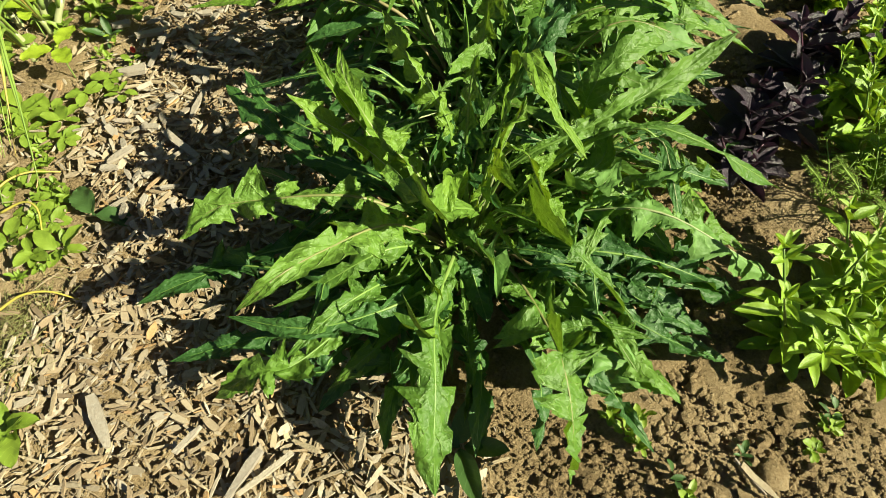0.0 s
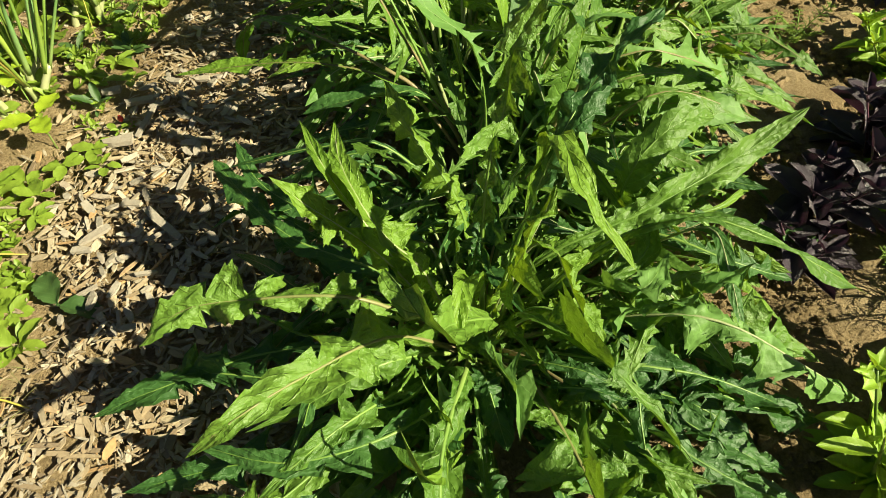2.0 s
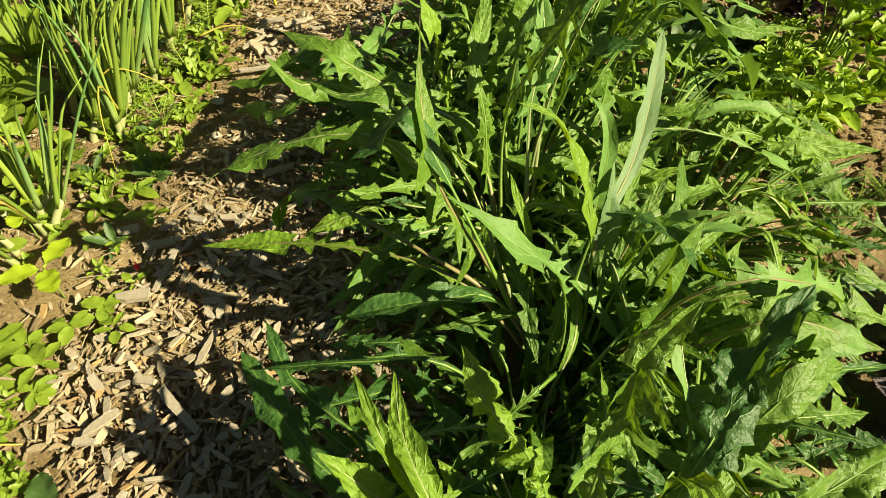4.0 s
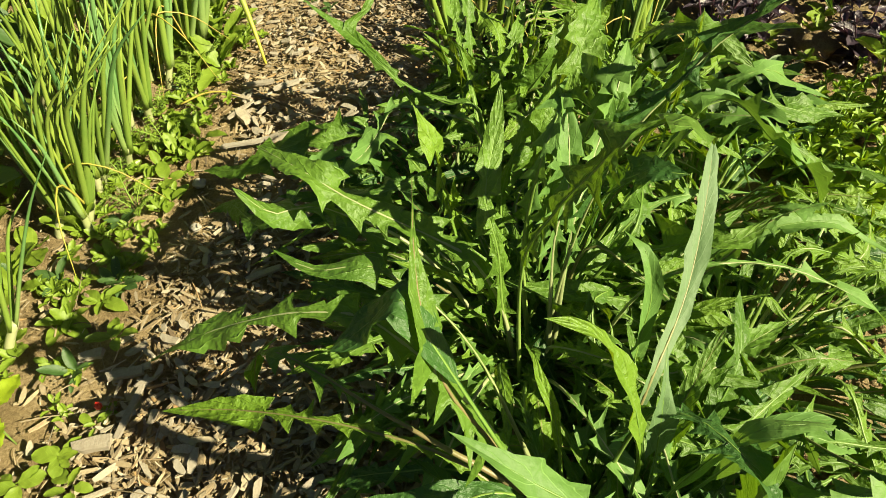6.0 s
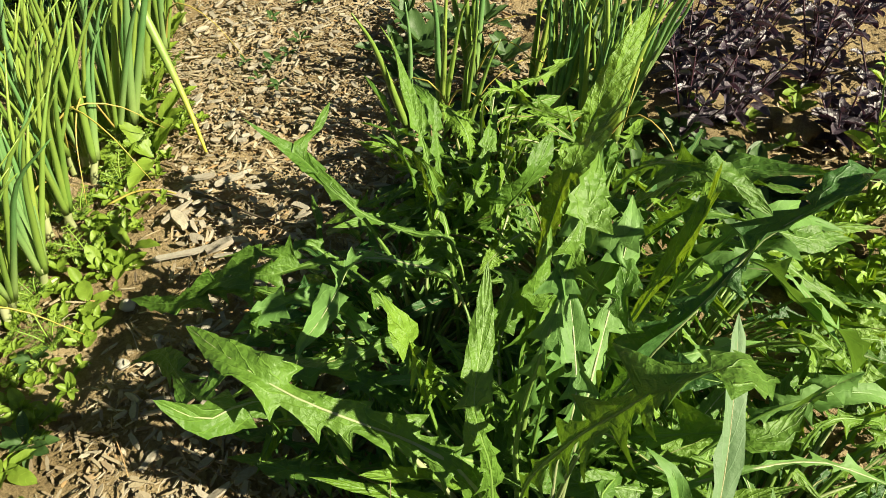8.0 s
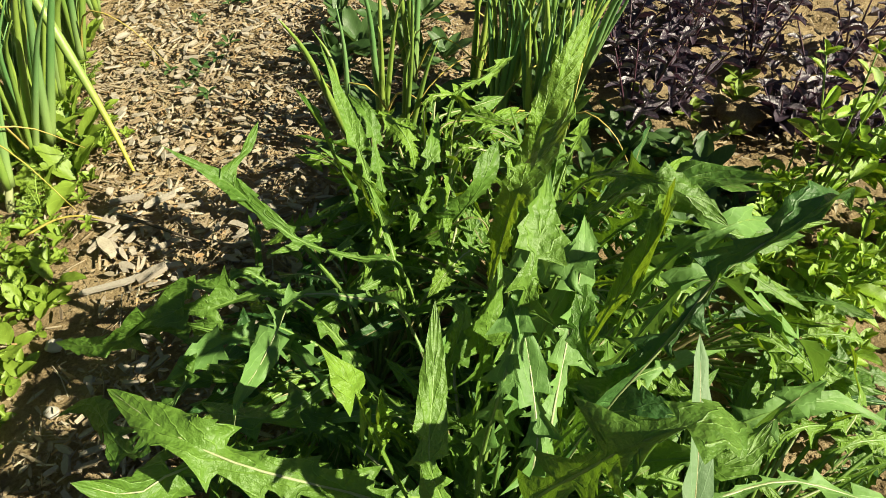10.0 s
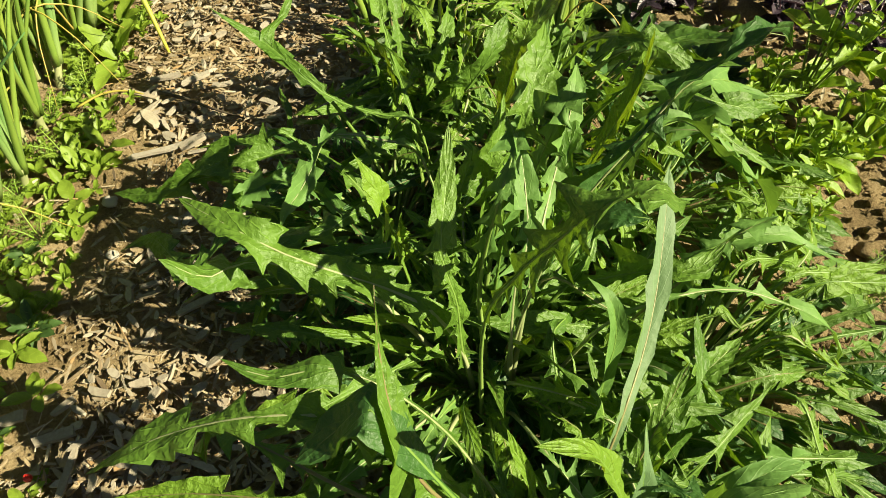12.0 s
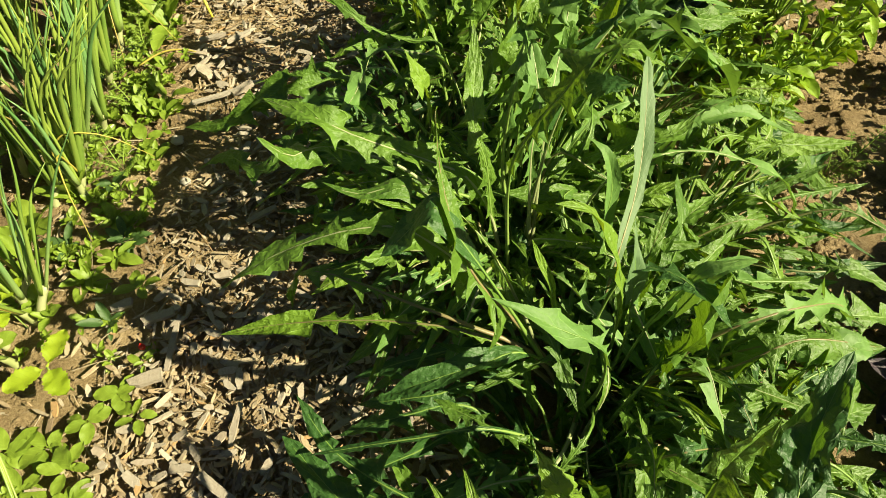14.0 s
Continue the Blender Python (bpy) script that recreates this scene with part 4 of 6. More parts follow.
chicory_leaf(back_chicory, ((.08,1.48,.02), (.10,1.47,.25), (.133,1.461,.346), (.16,1.41,.40), (.20,1.37,.41), (.25,1.35,.38)), 0.075, "lobed", LEAF, RIB, petiole=0.35, crinkle=0.8, rng=random.Random(6841))
chicory_leaf(back_chicory, ((.12,1.30,.02), (.15,1.31,.30), (.161,1.326,.391), (.17,1.34,.43), (.163,1.335,.468)), 0.024, "entire", LEAF_YOUNG, RIB, petiole=0.7, rng=random.Random(6842))
chicory_leaf(back_chicory, ((.15,1.38,.02), (.20,1.36,.30), (.262,1.36,.37), (.35,1.42,.304), (.395,1.412,.29)), 0.055, "lance", LEAF_PALE, RIB, petiole=0.4, rng=random.Random(6843))
chicory_leaf(back_chicory, ((.06,1.46,.02), (.065,1.47,.28), (.079,1.496,.40), (.109,1.527,.463), (.138,1.57,.50)), 0.038, "toothed", LEAF_YOUNG, RIB, petiole=0.4, rng=random.Random(6844))
chicory_leaf(back_chicory, ((.02,1.35,.02), (.01,1.36,.25), (.024,1.37,.39), (.044,1.387,.435), (.089,1.447,.45), (.10,1.47,.46)), 0.04, "toothed", LEAF_YOUNG, RIB, petiole=0.5, rng=random.Random(6845))
chicory_leaf(back_chicory, ((0.117, 1.516, 0.02), (0.197, 1.495, 0.2), (0.232, 1.458, 0.28), (0.367, 1.44, 0.25), (0.461, 1.464, 0.22)), 0.08, "lobed", LEAF, RIB, rng=random.Random(6804))
chicory_leaf(back_chicory, ((0.097, 1.502, 0.02), (0.075, 1.385, 0.25), (0.031, 1.375, 0.3), (-0.007, 1.413, 0.3)), 0.05, "lobed", LEAF, RIB, petiole=0.4, rng=random.Random(6805))
chicory_leaf(back_chicory, ((0.094, 1.503, 0.02), (0.073, 1.441, 0.25), (0.064, 1.426, 0.36), (0.062, 1.425, 0.42)), 0.05, "lobed", LEAF_PALE, RIB, petiole=0.4, rng=random.Random(6806))
filler_leaves(back_chicory, 26, 4, (0.18, 0.3), (0.1, 1.1))
canopy_leaves(back_chicory, 58, 24, (0.08, 0.32), (0.08, 0.25))

young_chicory = chicory_plant((-0.03, 1.7, -0.01), "younger chicory plant with bright green toothed leaves")
chicory_leaf(young_chicory, ((-.07,1.40,.0), (-.09,1.45,.22), (-.118,1.553,.268), (-.146,1.649,.323), (-.175,1.729,.376)), 0.04, "spiked", LEAF, RIB, petiole=0.1, rng=random.Random(6940))
chicory_leaf(young_chicory, ((-.05,1.44,.0), (-.083,1.44,.229), (-.14,1.449,.25), (-.202,1.461,.272), (-.245,1.482,.302), (-.287,1.526,.314), (-.356,1.545,.362)), 0.045, "spiked", LEAF, RIB, petiole=0.3, rng=random.Random(6941))
chicory_leaf(young_chicory, ((-.10,1.46,.0), (-.202,1.465,.26), (-.287,1.526,.312), (-.265,1.565,.335), (-.25,1.595,.351)), 0.028, "entire", LEAF, RIB, petiole=0.6, rng=random.Random(6942))
chicory_leaf(young_chicory, ((-0.041, 1.686, -0.01), (-0.108, 1.603, 0.1), (-0.123, 1.545, 0.25), (-0.142, 1.571, 0.287)), 0.05, "lobed", LEAF_YOUNG, RIB, rng=random.Random(6901))
chicory_leaf(young_chicory, ((-0.039, 1.684, -0.01), (-0.09, 1.595, 0.12), (-0.113, 1.664, 0.28), (-0.144, 1.717, 0.3)), 0.05, "lobed", LEAF, RIB, rng=random.Random(6902))
chicory_leaf(young_chicory, ((-0.036, 1.683, -0.01), (-0.073, 1.582, 0.12), (-0.035, 1.635, 0.22), (-0.012, 1.73, 0.25)), 0.05, "lobed", LEAF, RIB, rng=random.Random(6903))
chicory_leaf(young_chicory, ((-0.031, 1.682, -0.01), (-0.038, 1.569, 0.12), (0.023, 1.551, 0.25), (0.056, 1.597, 0.3)), 0.06, "toothed", LEAF, RIB, rng=random.Random(6904))
chicory_leaf(young_chicory, ((-0.039, 1.685, -0.01), (-0.086, 1.608, 0.12), (-0.099, 1.558, 0.2), (-0.116, 1.552, 0.26), (-0.134, 1.567, 0.28)), 0.05, "lobed", LEAF_YOUNG, RIB, petiole=0.3, rng=random.Random(6905))
chicory_leaf(young_chicory, ((-0.043, 1.688, -0.01), (-0.115, 1.623, 0.12), (-0.159, 1.621, 0.24), (-0.186, 1.657, 0.3), (-0.215, 1.706, 0.32)), 0.04, "lobed", LEAF, RIB, petiole=0.3, rng=random.Random(6906))
filler_leaves(young_chicory, 24, 5, (0.14, 0.28), (0.1, 1.2))
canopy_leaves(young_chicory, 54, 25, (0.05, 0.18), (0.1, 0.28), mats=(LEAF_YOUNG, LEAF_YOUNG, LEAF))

low_chicory = chicory_plant((0.25, 1.1, 0.02), "low spreading chicory plant with tangled green leaves")
filler_leaves(low_chicory, 26, 6, (0.18, 0.32), (0.1, 0.9))
filler_leaves(low_chicory, 26, 16, (0.2, 0.34), (-0.05, 0.35))
canopy_leaves(low_chicory, 78, 26, (0.06, 0.36), (0.05, 0.2))

basil_side_chicory = chicory_plant((0.27, 1.4, 0.02), "low chicory plant with jagged leaves beside basil")
chicory_leaf(basil_side_chicory, ((0.279, 1.416, 0.02), (0.279, 1.416, 0.2), (0.321, 1.422, 0.25), (0.346, 1.39, 0.26)), 0.06, "entire", LEAF_PALE, RIB, petiole=0.4, rng=random.Random(7101))
chicory_leaf(basil_side_chicory, ((0.281, 1.415, 0.02), (0.343, 1.5, 0.2), (0.39, 1.481, 0.24), (0.425, 1.453, 0.25)), 0.05, "entire", LEAF_PALE, RIB, rng=random.Random(7102))
filler_leaves(basil_side_chicory, 22, 7, (0.16, 0.28), (0.1, 0.8))
filler_leaves(basil_side_chicory, 20, 17, (0.2, 0.32), (-0.05, 0.35))
canopy_leaves(basil_side_chicory, 54, 27, (0.06, 0.3), (0.05, 0.18))

path_side_chicory = chicory_plant((-0.13, 1.42, 0.0), "low chicory plant with jagged leaves beside the chip path")
chicory_leaf(path_side_chicory, ((-0.145, 1.429, 0), (-0.28, 1.509, 0.15), (-0.329, 1.492, 0.16), (-0.397, 1.502, 0.14), (-0.435, 1.47, 0.12)), 0.06, "lobed", LEAF, RIB, rng=random.Random(7201))
chicory_leaf(path_side_chicory, ((-0.148, 1.421, 0), (-0.325, 1.43, 0.14), (-0.42, 1.452, 0.13), (-0.497, 1.449, 0.1), (-0.583, 1.488, 0.06)), 0.06, "lobed", LEAF, RIB, rng=random.Random(7202))
chicory_leaf(path_side_chicory, ((-0.147, 1.414, 0), (-0.326, 1.357, 0.18), (-0.335, 1.328, 0.2), (-0.385, 1.25, 0.18), (-0.479, 1.35, 0.12), (-0.539, 1.356, 0.08)), 0.06, "lobed", LEAF, RIB, rng=random.Random(7203))
chicory_leaf(path_side_chicory, ((-0.147, 1.414, 0), (-0.256, 1.373, 0.2), (-0.321, 1.36, 0.2), (-0.36, 1.326, 0.2)), 0.06, "lobed", LEAF_PALE, RIB, rng=random.Random(7204))
chicory_leaf(path_side_chicory, ((-0.148, 1.422, 0), (-0.259, 1.435, 0.14), (-0.319, 1.384, 0.14), (-0.335, 1.362, 0.12)), 0.06, "lobed", LEAF_DARK, RIB, rng=random.Random(7205))
filler_leaves(path_side_chicory, 26, 8, (0.14, 0.28), (0.0, 0.7))
canopy_leaves(path_side_chicory, 60, 28, (0.08, 0.32), (0.05, 0.15))

small_chicory = chicory_plant((0.22, 0.74, 0.02), "small chicory plant with sunlit jagged leaves")
chicory_leaf(small_chicory, ((0.237, 0.745, 0.02), (0.264, 0.754, 0.15), (0.322, 0.759, 0.17), (0.403, 0.779, 0.15)), 0.06, "lobed", LEAF, RIB, rng=random.Random(7301))
chicory_leaf(small_chicory, ((0.236, 0.732, 0.02), (0.27, 0.716, 0.1), (0.37, 0.669, 0.1), (0.464, 0.667, 0.06)), 0.06, "lobed", LEAF_DARK, RIB, rng=random.Random(7302))
chicory_leaf(small_chicory, ((0.216, 0.723, 0.02), (0.21, 0.701, 0.22), (0.237, 0.72, 0.27), (0.277, 0.747, 0.28), (0.321, 0.775, 0.26)), 0.045, "toothed", LEAF, RIB, rng=random.Random(7303))
filler_leaves(small_chicory, 20, 9, (0.14, 0.26), (0.1, 0.8))
filler_leaves(small_chicory, 18, 19, (0.2, 0.3), (-0.05, 0.35))
canopy_leaves(small_chicory, 34, 29, (0.06, 0.28), (0.05, 0.16))

narrow_chicory = chicory_plant((0.01, 0.77, 0.01), "narrow upright chicory plant squeezed between two larger ones")
# Low leaves over shaded ground, with that shade put into their dark green.
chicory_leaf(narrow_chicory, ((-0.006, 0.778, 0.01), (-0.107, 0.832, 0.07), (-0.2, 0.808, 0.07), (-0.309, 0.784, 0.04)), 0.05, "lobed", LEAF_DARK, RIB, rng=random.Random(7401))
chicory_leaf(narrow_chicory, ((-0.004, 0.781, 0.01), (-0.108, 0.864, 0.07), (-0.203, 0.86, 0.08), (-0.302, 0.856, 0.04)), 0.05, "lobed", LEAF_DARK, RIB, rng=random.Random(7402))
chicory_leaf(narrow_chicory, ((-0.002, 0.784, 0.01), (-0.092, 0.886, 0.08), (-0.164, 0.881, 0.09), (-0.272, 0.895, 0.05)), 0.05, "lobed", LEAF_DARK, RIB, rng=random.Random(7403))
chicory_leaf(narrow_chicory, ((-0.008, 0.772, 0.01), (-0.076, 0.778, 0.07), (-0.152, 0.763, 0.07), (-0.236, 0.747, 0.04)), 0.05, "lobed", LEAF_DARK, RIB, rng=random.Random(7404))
filler_leaves(narrow_chicory, 12, 10, (0.2, 0.32), (0.6, 1.35), bare=0.75)
# Mostly dark green, so the colour carries the shade between the plants.
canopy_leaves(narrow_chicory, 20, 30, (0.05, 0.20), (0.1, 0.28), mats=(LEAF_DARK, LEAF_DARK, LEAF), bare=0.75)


# ---- ground ----
def even_then_out(inner, outer, step, count):
    """Even steps within, growing steps out to the horizon."""
    mid = list(np.arange(inner[0], inner[1] + step / 2, step))
    grow = [step * 1.45 ** k for k in range(1, count)]
    below, above, x0, x1 = [], [], mid[0], mid[-1]
    for g in grow:
        x0, x1 = x0 - g, x1 + g
        below.append(x0), above.append(x1)
    return below[::-1] + mid + above


def build_ground():
    xs = even_then_out((-1.25, 1.35), 0, 0.011, 32)
    ys = even_then_out((-0.15, 2.9), 0, 0.011, 32)
    verts = []
    for y in ys:
        for x in xs:
            z = ground_height(x, y)
            p = Vector((x, y, 0))
            near = 1.0 if -1.3 < x < 1.4 and -0.2 < y < 2.95 else 0.0
            if near:
                rough = 1.0 if x > 0.1 else 0.45
                z += rough * (0.018 * noise.noise(p * 7) + 0.010 * noise.noise(p * 22) + 0.008 * (0.5 - abs(noise.noise(p * 45))) + 0.007 * noise.noise(p * 90))
            verts.append((x, y, z))
    n = len(xs)
    faces = [(j * n + i, j * n + i + 1, (j + 1) * n + i + 1, (j + 1) * n + i) for j in range(len(ys) - 1) for i in range(n - 1)]
    ob = new("ground", mesh_of("ground", verts, faces, SOIL))
    return tagged(ob, "dry brown crumbly garden soil of a vegetable bed", "soil", kind="structure")


ground = build_ground()


def lump(rng, radius, squash=0.7):
    """A rough clod as a small closed mesh: verts and faces about the origin."""
    bm = bmesh.new()
    bmesh.ops.create_icosphere(bm, subdivisions=1, radius=radius)
    off = Vector((rng.uniform(0, 90), rng.uniform(0, 90), 0))
    for v in bm.verts:
        v.co *= 1 + 0.5 * noise.noise(v.co / radius * 1.3 + off)
        v.co.z *= squash
    out = [v.co.copy() for v in bm.verts], [tuple(v.index for v in f.verts) for f in bm.faces]
    bm.free()
    return out


def build_leaf_litter():
    """Curled tan dead leaves on the soil under the basil."""
    rng = random.Random(57)
    verts, faces = [], []
    for k in range(420):
        x, y = rng.uniform(0.72, 1.2), rng.uniform(1.6, 2.5)
        if k % 3 == 0:
            x, y = rng.uniform(0.45, 0.75), rng.uniform(1.85, 2.1)
        long, wide = rng.uniform(0.012, 0.035), rng.uniform(0.004, 0.009)
        curl = rng.uniform(-0.4, 0.6)
        m = pose(x, y, ground_height(x, y) + rng.uniform(0.008, 0.03), rng.gauss(0, 22), rng.gauss(0, 18), rng.uniform(0, 360))
        base = len(verts)
        for i in range(5):
            s = i / 4
            half = wide * math.sin(math.pi * (0.08 + 0.86 * s)) / 2
            for u in (-1, 0, 1):
                verts.append(m @ Vector((long * (s - 0.5), u * half, curl * (abs(u) * half + long * (s - 0.5) ** 2))))
        faces.extend((base + i * 3 + c, base + i * 3 + c + 1, base + i * 3 + c + 4, base + i * 3 + c + 3) for i in range(4) for c in (0, 1))
    ob = new("leaf_litter", mesh_of("leaf_litter", verts, faces, CHIP))
    tagged(ob, "scattered curled tan dead leaves on the soil", "leaf litter", kind="stuff")


build_leaf_litter()


def build_clods():
    rng = random.Random(5)
    verts, faces = [], []
    for k in range(22000):
        x, y = rng.uniform(0.0, 1.25), rng.uniform(0.02, 2.7)
        if k % 2:
            x, y = rng.uniform(0.06, 0.75), rng.uniform(0.04, 0.5)
        if k % 5 == 0:
            x, y = rng.uniform(0.34, 0.80), rng.uniform(0.45, 1.30)
        if rng.random() < 0.12:
            x, y = rng.uniform(-0.95, -0.58), rng.uniform(0.1, 2.5)
        r = rng.uniform(0.0010, 0.0034) * (1 + 2.2 * rng.random() ** 8)
        vs, fs = lump(rng, r)
        base = len(verts)
        z = ground_height(x, y) + 0.004
        verts.extend(v + Vector((x, y, z)) for v in vs)
        faces.extend(tuple(i + base for i in f) for f in fs)
    for k in range(900):
        x, y = rng.uniform(0.42, 1.0), rng.uniform(0.9, 1.7)
        if k % 3 == 0:
            x, y = rng.uniform(0.15, 0.75), rng.uniform(0.05, 0.5)
        vs, fs = lump(rng, rng.uniform(0.004, 0.007) * (1 + 1.2 * rng.random() ** 4))
        base = len(verts)
        verts.extend(v + Vector((x, y, ground_height(x, y) + 0.008)) for v in vs)
        faces.extend(tuple(i + base for i in f) for f in fs)
    ob = new("soil_crumbs", mesh_of("soil_crumbs", verts, faces, SOIL, smooth=False))
    tagged(ob, "loose crumbs and clods of dry brown soil", "soil", kind="stuff")


build_clods()


# ---- mulch path ----
def chip_shape(rng, long, wide, thick, blunt=False):
    """A splintered chip: a bent, tapering, six-sided sliver with uneven ends."""
    xs = (-0.5, -0.15, 0.2, 0.5)
    verts, faces = [], []
    bend = rng.uniform(-0.12, 0.12) * long * (0.25 if blunt else 1.0)
    for k, s in enumerate(xs):
        taper = (rng.uniform(0.25, 0.85), rng.uniform(0.85, 1.0), rng.uniform(0.8, 1.0), rng.uniform(0.15, 0.8))[k]
        taper = (rng.uniform(0.35, 0.9) if k in (0, 3) else rng.uniform(0.8, 1.05)) if blunt else taper
        y0 = bend * (4 * s * s - 0.5) * 0.5 + rng.uniform(-0.08, 0.08) * wide
        for dy, dz in ((-0.5, -0.5), (0.5, -0.5), (0.5, 0.5), (-0.5, 0.5)):
            verts.append(Vector((s * long + rng.uniform(-0.06, 0.06) * long * (1 if k in (0, 3) else 0), y0 + dy * wide * taper, dz * thick * rng.uniform(0.7, 1.1))))
    for k in range(3):
        for e in range(4):
            faces.append((k * 4 + e, k * 4 + (e + 1) % 4, (k + 1) * 4 + (e + 1) % 4, (k + 1) * 4 + e))
    faces.append((3, 2, 1, 0))
    faces.append((12, 13, 14, 15))
    return verts, faces


def in_path(x, y):
    left = -0.60 + 0.05 * math.sin(y * 5.1) + 0.03 * math.sin(y * 13)
    if y < 0.55:
        left -= (0.55 - y) * 0.5
    if y > 1.9:
        left -= (y - 1.9) * 0.3
    right = -0.12 if y > 0.36 else 0.02 + 0.35 * max(0, 0.3 - y)
    if y > 1.75:
        right = -0.12 - (y - 1.75) * 0.1
    if y > 2.05:
        right = 0.30
    return left < x < right


mulch = new("mulch_path")
tagged(mulch, "garden path strewn with pale dry wood chips", "path", kind="structure")


def build_chips():
    rng = random.Random(11)
    shapes = [chip_shape(rng, *s) for s in ((0.030, 0.009, 0.004), (0.022, 0.012, 0.004), (0.034, 0.011, 0.005), (0.018, 0.008, 0.005), (0.021, 0.015, 0.006), (0.028, 0.006, 0.003), (0.024, 0.016, 0.005), (0.030, 0.012, 0.006), (0.017, 0.013, 0.006), (0.042, 0.007, 0.003))]
    meshes = [mesh_of("wood_chip", v, f, CHIP, smooth=False) for v, f in shapes]
    verts, faces, singles = [], [], 0
    for k in range(52000):
        x, y = rng.uniform(-1.0, 0.12), rng.uniform(0.05, 3.1)
        if not in_path(x + rng.gauss(0, 0.03), y):
            if not (x < -0.45 and rng.random() < 0.10):
                continue
        kind = rng.randrange(len(shapes))
        layer = rng.random()
        z = ground_height(x, y) + 0.006 + 0.014 * layer
        grow = (0.20 + 0.75 * rng.random() ** 2.6) * (1.0 if y < 1.1 else 0.8)
        m = pose(x, y, z, rng.gauss(0, 12), rng.gauss(0, 6), rng.gauss(0, 60) + rng.choice((20, 110))) @ Matrix.Diagonal((grow * 1.4, grow * 0.85, grow * 0.75, 1))
        if singles < 300 and layer > 0.72 and 0.1 < y < 0.75 and x < -0.05 and kind not in (3, 8):
            part("wood_chip", meshes[kind], mulch, m=m)
            singles += 1
            continue
        base = len(verts)
        verts.extend(m @ v for v in shapes[kind][0])
        faces.extend(tuple(i + base for i in f) for f in shapes[kind][1])
    rest = part("chip_litter", mesh_of("chip_litter", verts, faces, CHIP, smooth=False), mulch)
    tagged(rest, kind="stuff")


build_chips()


def build_pale_chips():
    """Larger weathered, whitish pieces lying on top of the litter."""
    rng = random.Random(19)
    verts, faces = [], []
    for k in range(560):
        x, y = rng.uniform(-0.75, -0.15), rng.uniform(0.6, 2.6)
        if not in_path(x, y):
            continue
        v, f = chip_shape(rng, rng.uniform(0.014, 0.036), rng.uniform(0.006, 0.014), rng.uniform(0.003, 0.007), k % 5 == 0)
        m = pose(x, y, ground_height(x, y) + rng.uniform(0.020, 0.027), rng.gauss(0, 14), rng.gauss(0, 8), rng.uniform(0, 360))
        base = len(verts)
        verts.extend(m @ a for a in v)
        faces.extend(tuple(i + base for i in g) for g in f)
    ob = part("pale_chips", mesh_of("pale_chips", verts, faces, CHIP_GREY, smooth=False), mulch)
    tagged(ob, kind="stuff")


build_pale_chips()


def build_fibres():
    """Thin straws and dry stems on the path and the soil edge."""
    rng = random.Random(23)
    verts, faces = [], []
    for k in range(420):
        x, y = rng.uniform(-0.95, -0.1), rng.uniform(0.05, 2.6)
        z = ground_height(x, y) + rng.uniform(0.008, 0.022)
        a, long = rng.uniform(0, 6.28), rng.uniform(0.02, 0.08)
        d = Vector((math.cos(a), math.sin(a), rng.uniform(-0.1, 0.1))) * long
        p = Vector((x, y, z))
        kink = Vector((rng.uniform(-0.008, 0.008), rng.uniform(-0.008, 0.008), 0.003))
        line, _ = curve_through([p - d / 2, p + kink, p + d / 2], 5)
        v, f, _u = tube(line, [0.0008] * 5, 3)
        base = len(verts)
        verts.extend(v)
        faces.extend(tuple(i + base for i in g) for g in f)
    ob = part("straw_litter", mesh_of("straw_litter", verts, faces, CHIP, smooth=False), mulch)
    tagged(ob, kind="stuff")


build_fibres()


def build_dry_grass():
    """A worn tuft of straw-coloured grass beside the path."""
    rng = random.Random(71)
    verts, faces = [], []
    for k in range(420):
        x, y = -0.64 + rng.gauss(0, 0.03), 0.42 + rng.gauss(0, 0.05)
        a, long = rng.uniform(0, 6.28), rng.uniform(0.012, 0.04)
        p = Vector((x, y, ground_height(x, y) + 0.004))
        d = Vector((math.cos(a), math.sin(a), rng.uniform(0.1, 0.8))) * long
        line, _ = curve_through([p, p + d * 0.5 + Vector((0, 0, 0.003)), p + d], 4)
        v, f, _u = tube(line, [0.0007, 0.0006, 0.0005, 0.0002], 3)
        base = len(verts)
        verts.extend(v)
        faces.extend(tuple(i + base for i in g) for g in f)
    ob = new("dry_grass", mesh_of("dry_grass", verts, faces, stem_material("dry_grass", (0.26, 0.24, 0.10), (0.22, 0.26, 0.06), rough=0.8)))
    tagged(ob, "worn patch of dry straw-coloured grass and moss", "grass", kind="stuff")


build_dry_grass()


def big_chip(x, y, turn, long, wide, thick, mat=CHIP_GREY, lean=0):
    rng = random.Random(int(x * 1000) + int(y * 777))
    v, f = chip_shape(rng, long, wide, thick, True)
    me = mesh_of("bark_sliver", v, f, mat, smooth=False)
    part("bark_sliver", me, mulch, "long pale weathered sliver of wood", pose(x, y, ground_height(x, y) + 0.026, 0, lean, turn))


big_chip(-0.472, 0.293, -58, 0.085, 0.018, 0.008)
big_chip(-0.262, 0.222, 62, 0.075, 0.012, 0.008)
big_chip(-0.232, 0.225, 40, 0.08, 0.008, 0.006, CHIP)
big_chip(-0.345, 0.268, 52, 0.045, 0.009, 0.006)
withered = thing("fallen_onion_leaf", (-0.594, 1.946, ground_height(-0.594, 1.946) + 0.004), "bent yellowing onion leaf with its tip on the chips", "onion leaf")
v, f, u = tube(curve_through([(0, 0, 0.004), (-0.03, 0.05, 0.10), (-0.07, 0.10, 0.22), (-0.12, 0.16, 0.34)], 14)[0], [0.003 + 0.006 * min(1, i / 8) for i in range(14)], 8)
